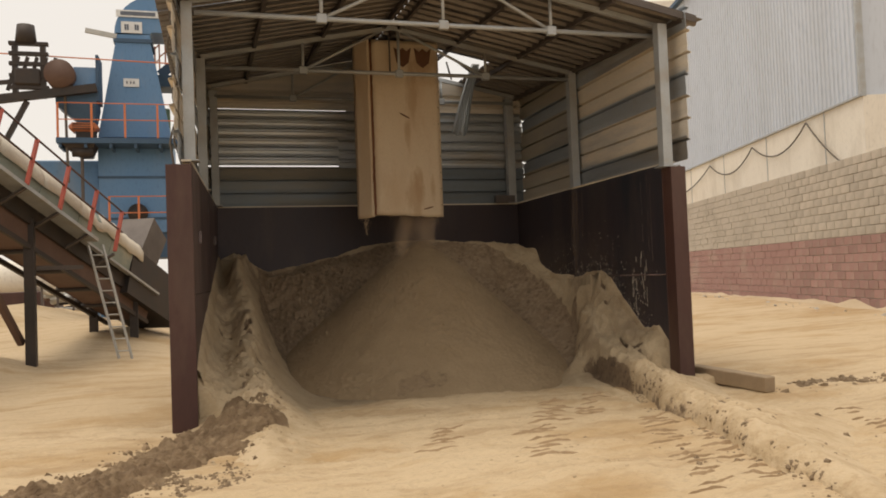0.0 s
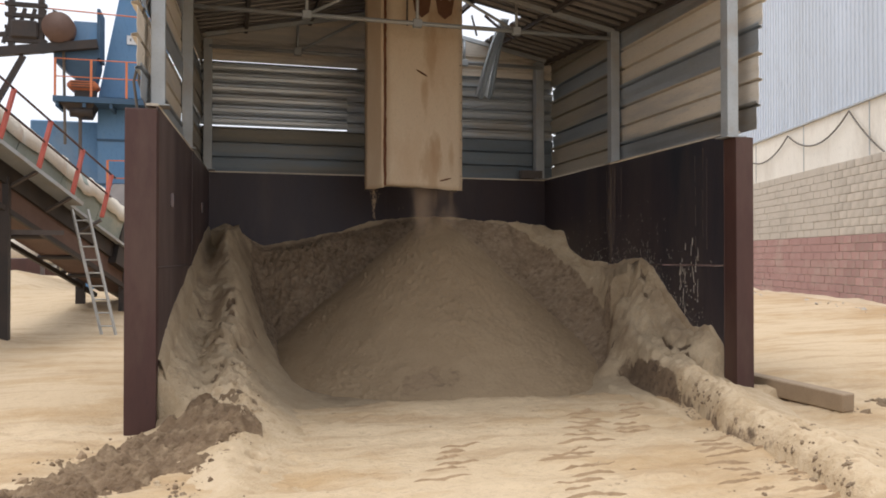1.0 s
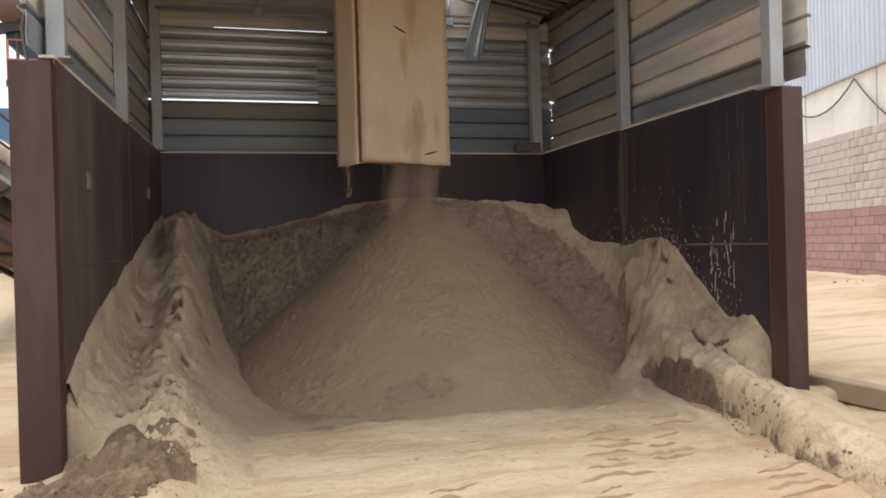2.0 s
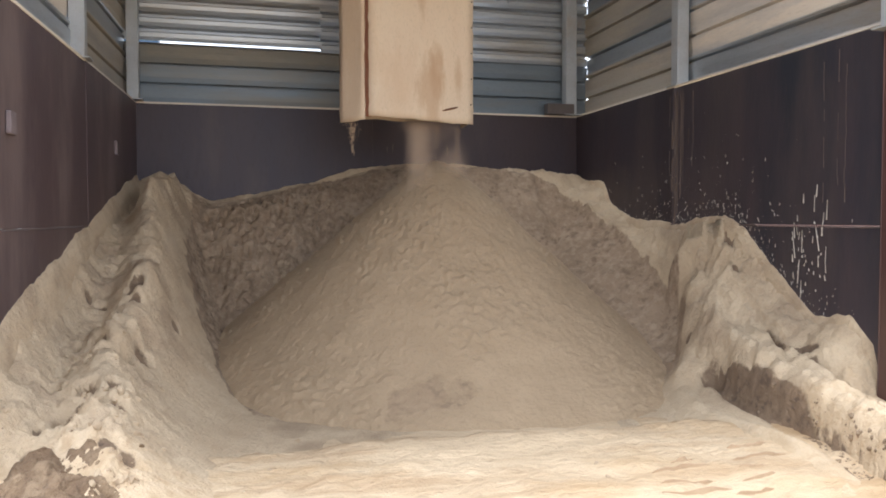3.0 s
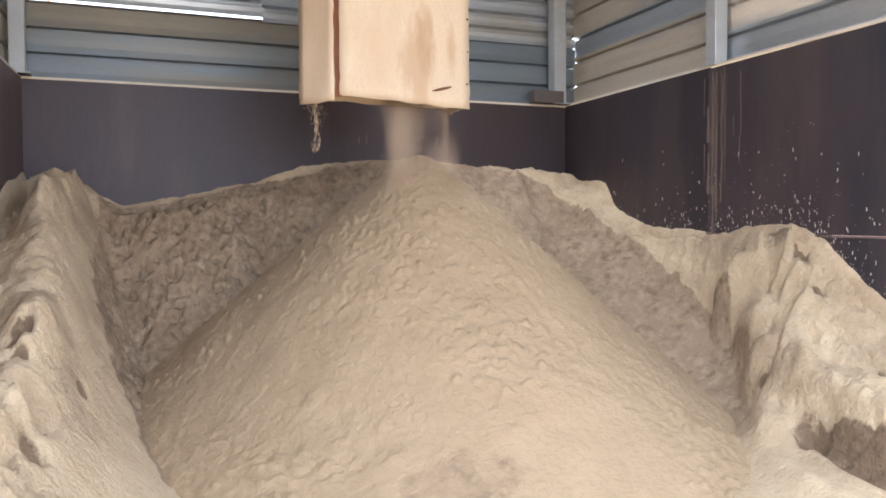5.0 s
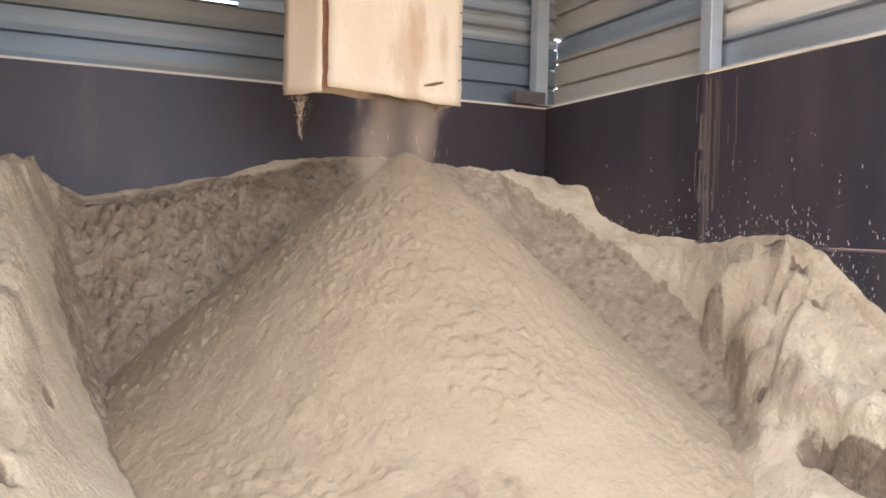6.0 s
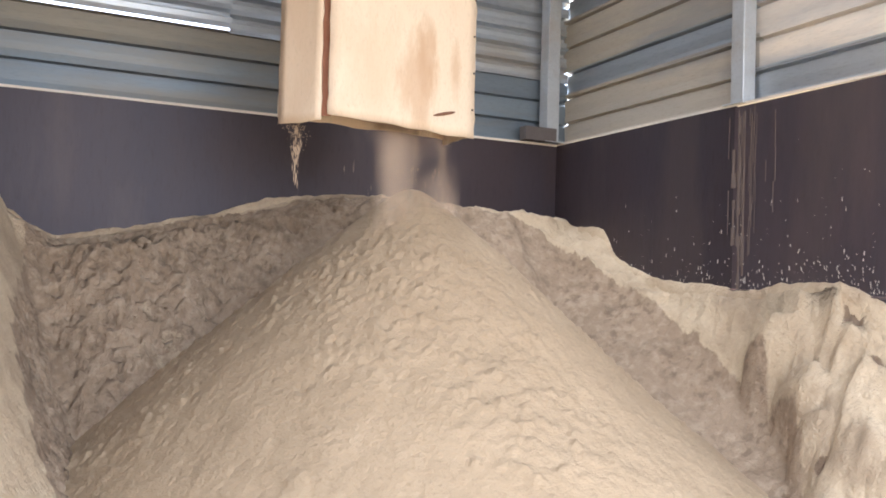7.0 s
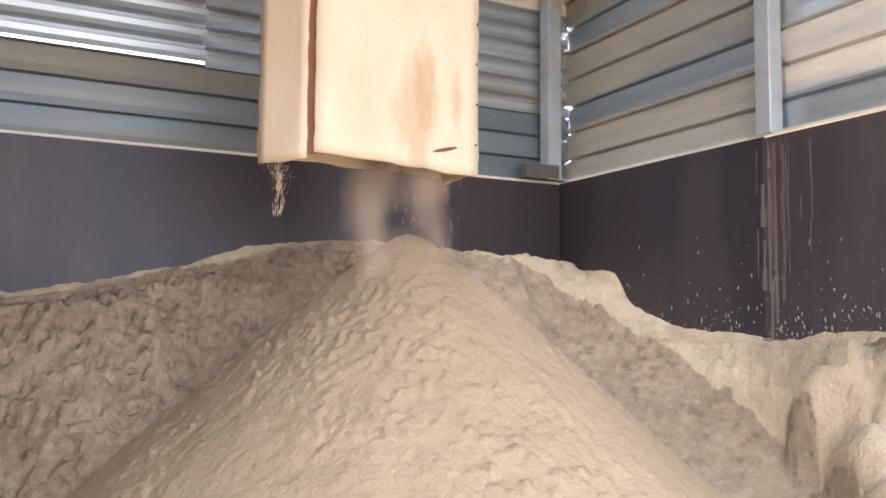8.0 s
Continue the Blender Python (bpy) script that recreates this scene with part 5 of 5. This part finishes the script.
def sign(name, x, z, w, h, bars):
    thing = part(name, box(BM(), (x - w / 2, 26.955, z - h / 2), (x + w / 2, 26.985, z + h / 2)), SIGN, tower, "white sign plate with dark lettering")
    n = len(bars)
    for i, (f, k) in enumerate(bars):
        bx = x - w * 0.4 + w * 0.8 * f
        part("letter_bar", box(BM(), (bx, 26.945, z - h * k / 2), (bx + w * 0.09, 26.956, z + h * k / 2)), INK, thing)


sign("sign", -0.9, 9.98, 0.62, 0.36, [(0.08, 0.5), (0.22, 0.5), (0.68, 0.5), (0.82, 0.5)])
sign("sign", -0.7, 10.42, 1.3, 0.22, [(i / 9, 0.55) for i in range(9)])
sign("sign", -0.95, 8.22, 0.46, 0.26, [(0.1, 0.3), (0.4, 0.3), (0.65, 0.3)])

# platforms and railings
part("platform", box(BM(), (-3.0, 26.0, 6.14), (0.8, 27.0, 6.3)), BLUEDARK, tower, "dark blue platform deck")
part("platform", prism(BM(), (-0.42, 2.2, 28.2, 29.2), (-0.42, 2.2, 28.0, 29.4), 8.42, 8.76), BLUEDARK, tower, "dark blue side platform")
part("stair_flank", bar(BM(), (-0.15, 28.2, 8.8), (1.6, 28.2, 10.3), 0.06, 0.3), BLUEDARK, tower, "dark blue stair flank")
part("cabinet", box(BM(), (-0.2, 28.3, 6.3), (0.12, 28.8, 7.7)), mat("faded_green_paint", (0.1, 0.17, 0.11), 0.6, scale=2, fine=20, bump=0.05), tower, "faded green box by the railing")
part("under_frame", prism(BM(), (-2.45, -2.1, 26.3, 27.0), (-2.9, -1.95, 26.1, 27.0), 5.8, 6.14), BLACK, tower, "dark brackets under the platform")
part("motor", tube(BM(), (-2.6, 26.3, 5.92), (-2.0, 26.3, 5.92), 0.16, 12), BLACK, tower, "dark motor under the platform", smooth=True)
part("pipe", tube(BM(), (-2.35, 26.4, 5.9), (-2.35, 26.4, 4.2), 0.05, 8), DARKSTEEL, tower)
for i in range(6):
    x = -2.9 + i * 0.7
    part("joist", bar(BM(), (x, 26.05, 6.08), (x, 27.0, 6.08), 0.08, 0.14), BLUEDARK, tower)


def railing(x0, x1, y, z, n, thin=0.022):
    for i in range(n + 1):
        x = x0 + (x1 - x0) * i / n
        part("rail_post", bar(BM(), (x, y, z), (x, y, z + 1.05), 0.06, 0.05), ORANGE, tower, "orange rail post")
    for h in (0.55, 1.05):
        part("handrail", tube(BM(), (x0, y, z + h), (x1, y, z + h), thin, 6), ORANGE, tower, "orange handrail")


railing(-2.95, 0.78, 26.05, 6.3, 4, 0.016)
railing(-1.6, 0.9, 26.2, 3.5, 3, 0.016)
tower.location = (0.16, 0, -0.07)
for x, z, h in ((-0.43, 8.85, 0.75), (-0.3, 8.82, 0.95), (-0.16, 8.95, 1.1), (0.03, 9.12, 1.08), (0.23, 9.4, 1.0), (0.5, 9.6, 1.0)):
    part("rail_post", bar(BM(), (x, 28.3, z), (x, 28.3, z + h), 0.045), ORANGE, tower)
for h in (0.45, 0.95):
    part("handrail", tube(BM(), (-0.43, 28.3, 8.7 + h * 0.9), (-0.16, 28.3, 8.9 + h), 0.022, 6), ORANGE, tower)
    part("handrail", tube(BM(), (-0.16, 28.3, 8.98 + h), (1.2, 28.3, 10.2 + h), 0.022, 6), ORANGE, tower)
part("handrail", tube(BM(), (-4.8, 26.0, 8.75), (0.3, 26.4, 8.72), 0.02, 6), ORANGE, tower, "thin orange pipe across")

hopper = tagged(empty("feed_hopper"), "blue feed hopper with an orange vibrating feeder", "hopper")
part("bin", prism(BM(), (-2.38, -1.72, 26.3, 27.2), (-2.36, -1.72, 26.3, 27.2), 7.7, 8.42), BLUE, hopper)
part("rim", box(BM(), (-1.74, 26.25, 7.4), (-1.66, 27.2, 8.8)), BLUEDARK, hopper)
part("chest", prism(BM(), (-2.86, -1.74, 26.25, 27.3), (-2.88, -1.74, 26.25, 27.3), 7.25, 7.7), BLUEDARK, hopper)
part("funnel", prism(BM(), (-2.25, -1.8, 26.4, 27.0), (-2.86, -1.74, 26.25, 27.3), 6.75, 7.25), BLUEDARK, hopper)
part("feeder", box(BM(), (-2.55, 26.3, 6.48), (-1.72, 26.9, 6.76), bevel=0.1), ORANGE, hopper, "rounded orange feeder trough")
for z in (6.55, 6.62, 6.69):
    part("slat", box(BM(), (-2.42, 26.28, z - 0.012), (-1.85, 26.31, z + 0.012)), DRUMM, hopper)
part("pedestal", box(BM(), (-2.35, 26.4, 6.23), (-1.8, 26.8, 6.5)), BLACK, hopper)

drive = tagged(empty("drive_machine"), "black conveyor head frame with motor and brown drum", "conveyor drive")
part("drum", tube(BM(), (-3.1, 25.9, 8.42), (-3.1, 26.6, 8.42), 0.42, 24), DRUMM, drive, "rusty brown drive drum", smooth=True)
for x in (-4.3, -3.55):
    part("frame_post", box(BM(), (x - 0.07, 26, 7.7), (x + 0.07, 26.2, 9.3)), BLACK, drive)
for z in (8.0, 8.35, 8.7, 9.0, 9.3):
    part("frame_bar", box(BM(), (-4.45, 25.98, z - 0.05), (-3.4, 26.15, z + 0.05)), BLACK, drive)
part("motor", tube(BM(), (-4.0, 26.1, 9.32), (-4.0, 26.1, 9.85), 0.3, 16, 0.24), BLACK, drive, "black upright motor", smooth=True)
part("boom", bar(BM(), (-7.5, 26.0, 7.2), (-2.1, 26.1, 8.05), 0.22, 0.24), BLACK, drive)
part("boom", bar(BM(), (-7.5, 26.0, 7.75), (-3.0, 26.1, 8.35), 0.1, 0.12), BLACK, drive)
part("prop", bar(BM(), (-4.0, 26.1, 7.6), (-5.2, 26.1, 5.2), 0.14, 0.14), BLACK, drive)
part("prop", bar(BM(), (-6.8, 26.1, 7.3), (-6.8, 26.1, 0.1), 0.2, 0.2), BLACK, drive)
for i in range(5):
    part("frame_brace", bar(BM(), (-4.5 + i * 0.3, 26.05, 7.9 + 0.1 * i), (-4.2 + i * 0.25, 26.05, 8.9), 0.09, 0.09), BLACK, drive)
part("gearbox", box(BM(), (-4.3, 25.9, 8.05), (-3.6, 26.3, 8.55), bevel=0.05), BLACK, drive, "black gearbox")
part("cable", tube(BM(), (-3.0, 26.2, 8.0), (-2.95, 26.2, 5.2), 0.04, 6), ROPE, drive)
drive.location = (0.4, 0, -0.3)

# blue lower shed and far yard clutter beyond the conveyor
annex = tagged(obj("blue_annex", box(BM(), (-3.7, 27.4, 3.0), (-1.85, 30, 5.75), bevel=0.03), BLUE), "dusty blue steel box under the platform", "machine housing")
tank = tagged(empty("kiln_drum"), "long cream rotary drum lying beyond the conveyor", "rotary drum")
part("shell", tube(BM(), (-11, 44.5, 2.5), (-4.9, 41.5, 2.3), 0.8, 28), CONCRETE, tank, smooth=True)
for x, y in ((-9.0, 43.5), (-6.0, 42.1)):
    part("saddle", box(BM(), (x - 0.5, y - 1.2, -0.2), (x + 0.5, y + 1.2, 1.5)), RUST, tank)
low = tagged(obj("low_wall", box(BM(), (-10, 38.5, -0.2), (-5.6, 39.1, 1.7), bevel=0.03), RUST), "low maroon wall beyond the conveyor", "wall")
for x in (-1.85, -1.4):
    tagged(obj("blue_post", box(BM(), (x - 0.13, 25.6, -0.2), (x + 0.13, 25.9, 2.6), bevel=0.02), BLUE), "blue steel post under the tower", "post", group="posts under the tower")
prnd = random.Random(9)
for i in range(59):
    x, z = -5.4 + prnd.uniform(0, 5.2), prnd.uniform(0.5, 1.8)
    tagged(obj("scrap_pipe", tube(BM(), (x, 37 + prnd.uniform(0, 2), z), (x + prnd.uniform(0.6, 1.8), 37 + prnd.uniform(0, 2), z + prnd.uniform(-0.2, 0.2)), prnd.uniform(0.05, 0.14), 10), prnd.choice((ALU, DRUMM, BLACK, TARP)), smooth=True),
           "pipe in the scrap stack beyond the conveyor", "pipe", group="scrap pipes")
for i in range(9):
    x = -5.3 + i * 0.6
    tagged(obj("rack_post", box(BM(), (x - 0.04, 36.9, -0.2), (x + 0.04, 37.0, 2.1)), DARKSTEEL), "thin rack post at the scrap stack", "post", group="rack posts")


def motions():
    """Sand drops through the gap below the chute, over and over."""
    def fall(thing, period, phase, top, low):
        rows, f = [(0.0, pose(0, 0, top + (low - top) * phase))], round((1 - phase) * period * FPS)
        rows.append((max(1, f - 1) / FPS, pose(0, 0, low)))
        while f / FPS < 8.0:
            rows.append((f / FPS, pose(0, 0, top)))
            f += round(period * FPS)
            rows.append(((f - 1) / FPS, pose(0, 0, low)))
        walk(thing, rows)

    for i, ob in enumerate(FALLS):
        fall(ob, 0.4, 0.25 * i, 3.25, 1.75)
    for i, ob in enumerate(GRAINS):
        fall(ob, 0.4, 0.13 + 0.5 * i, 3.25, 1.75)
    for i, ob in enumerate(TRICKLE):
        fall(ob, 0.3, 0.5 * i, 2.7, 2.4)


motions()
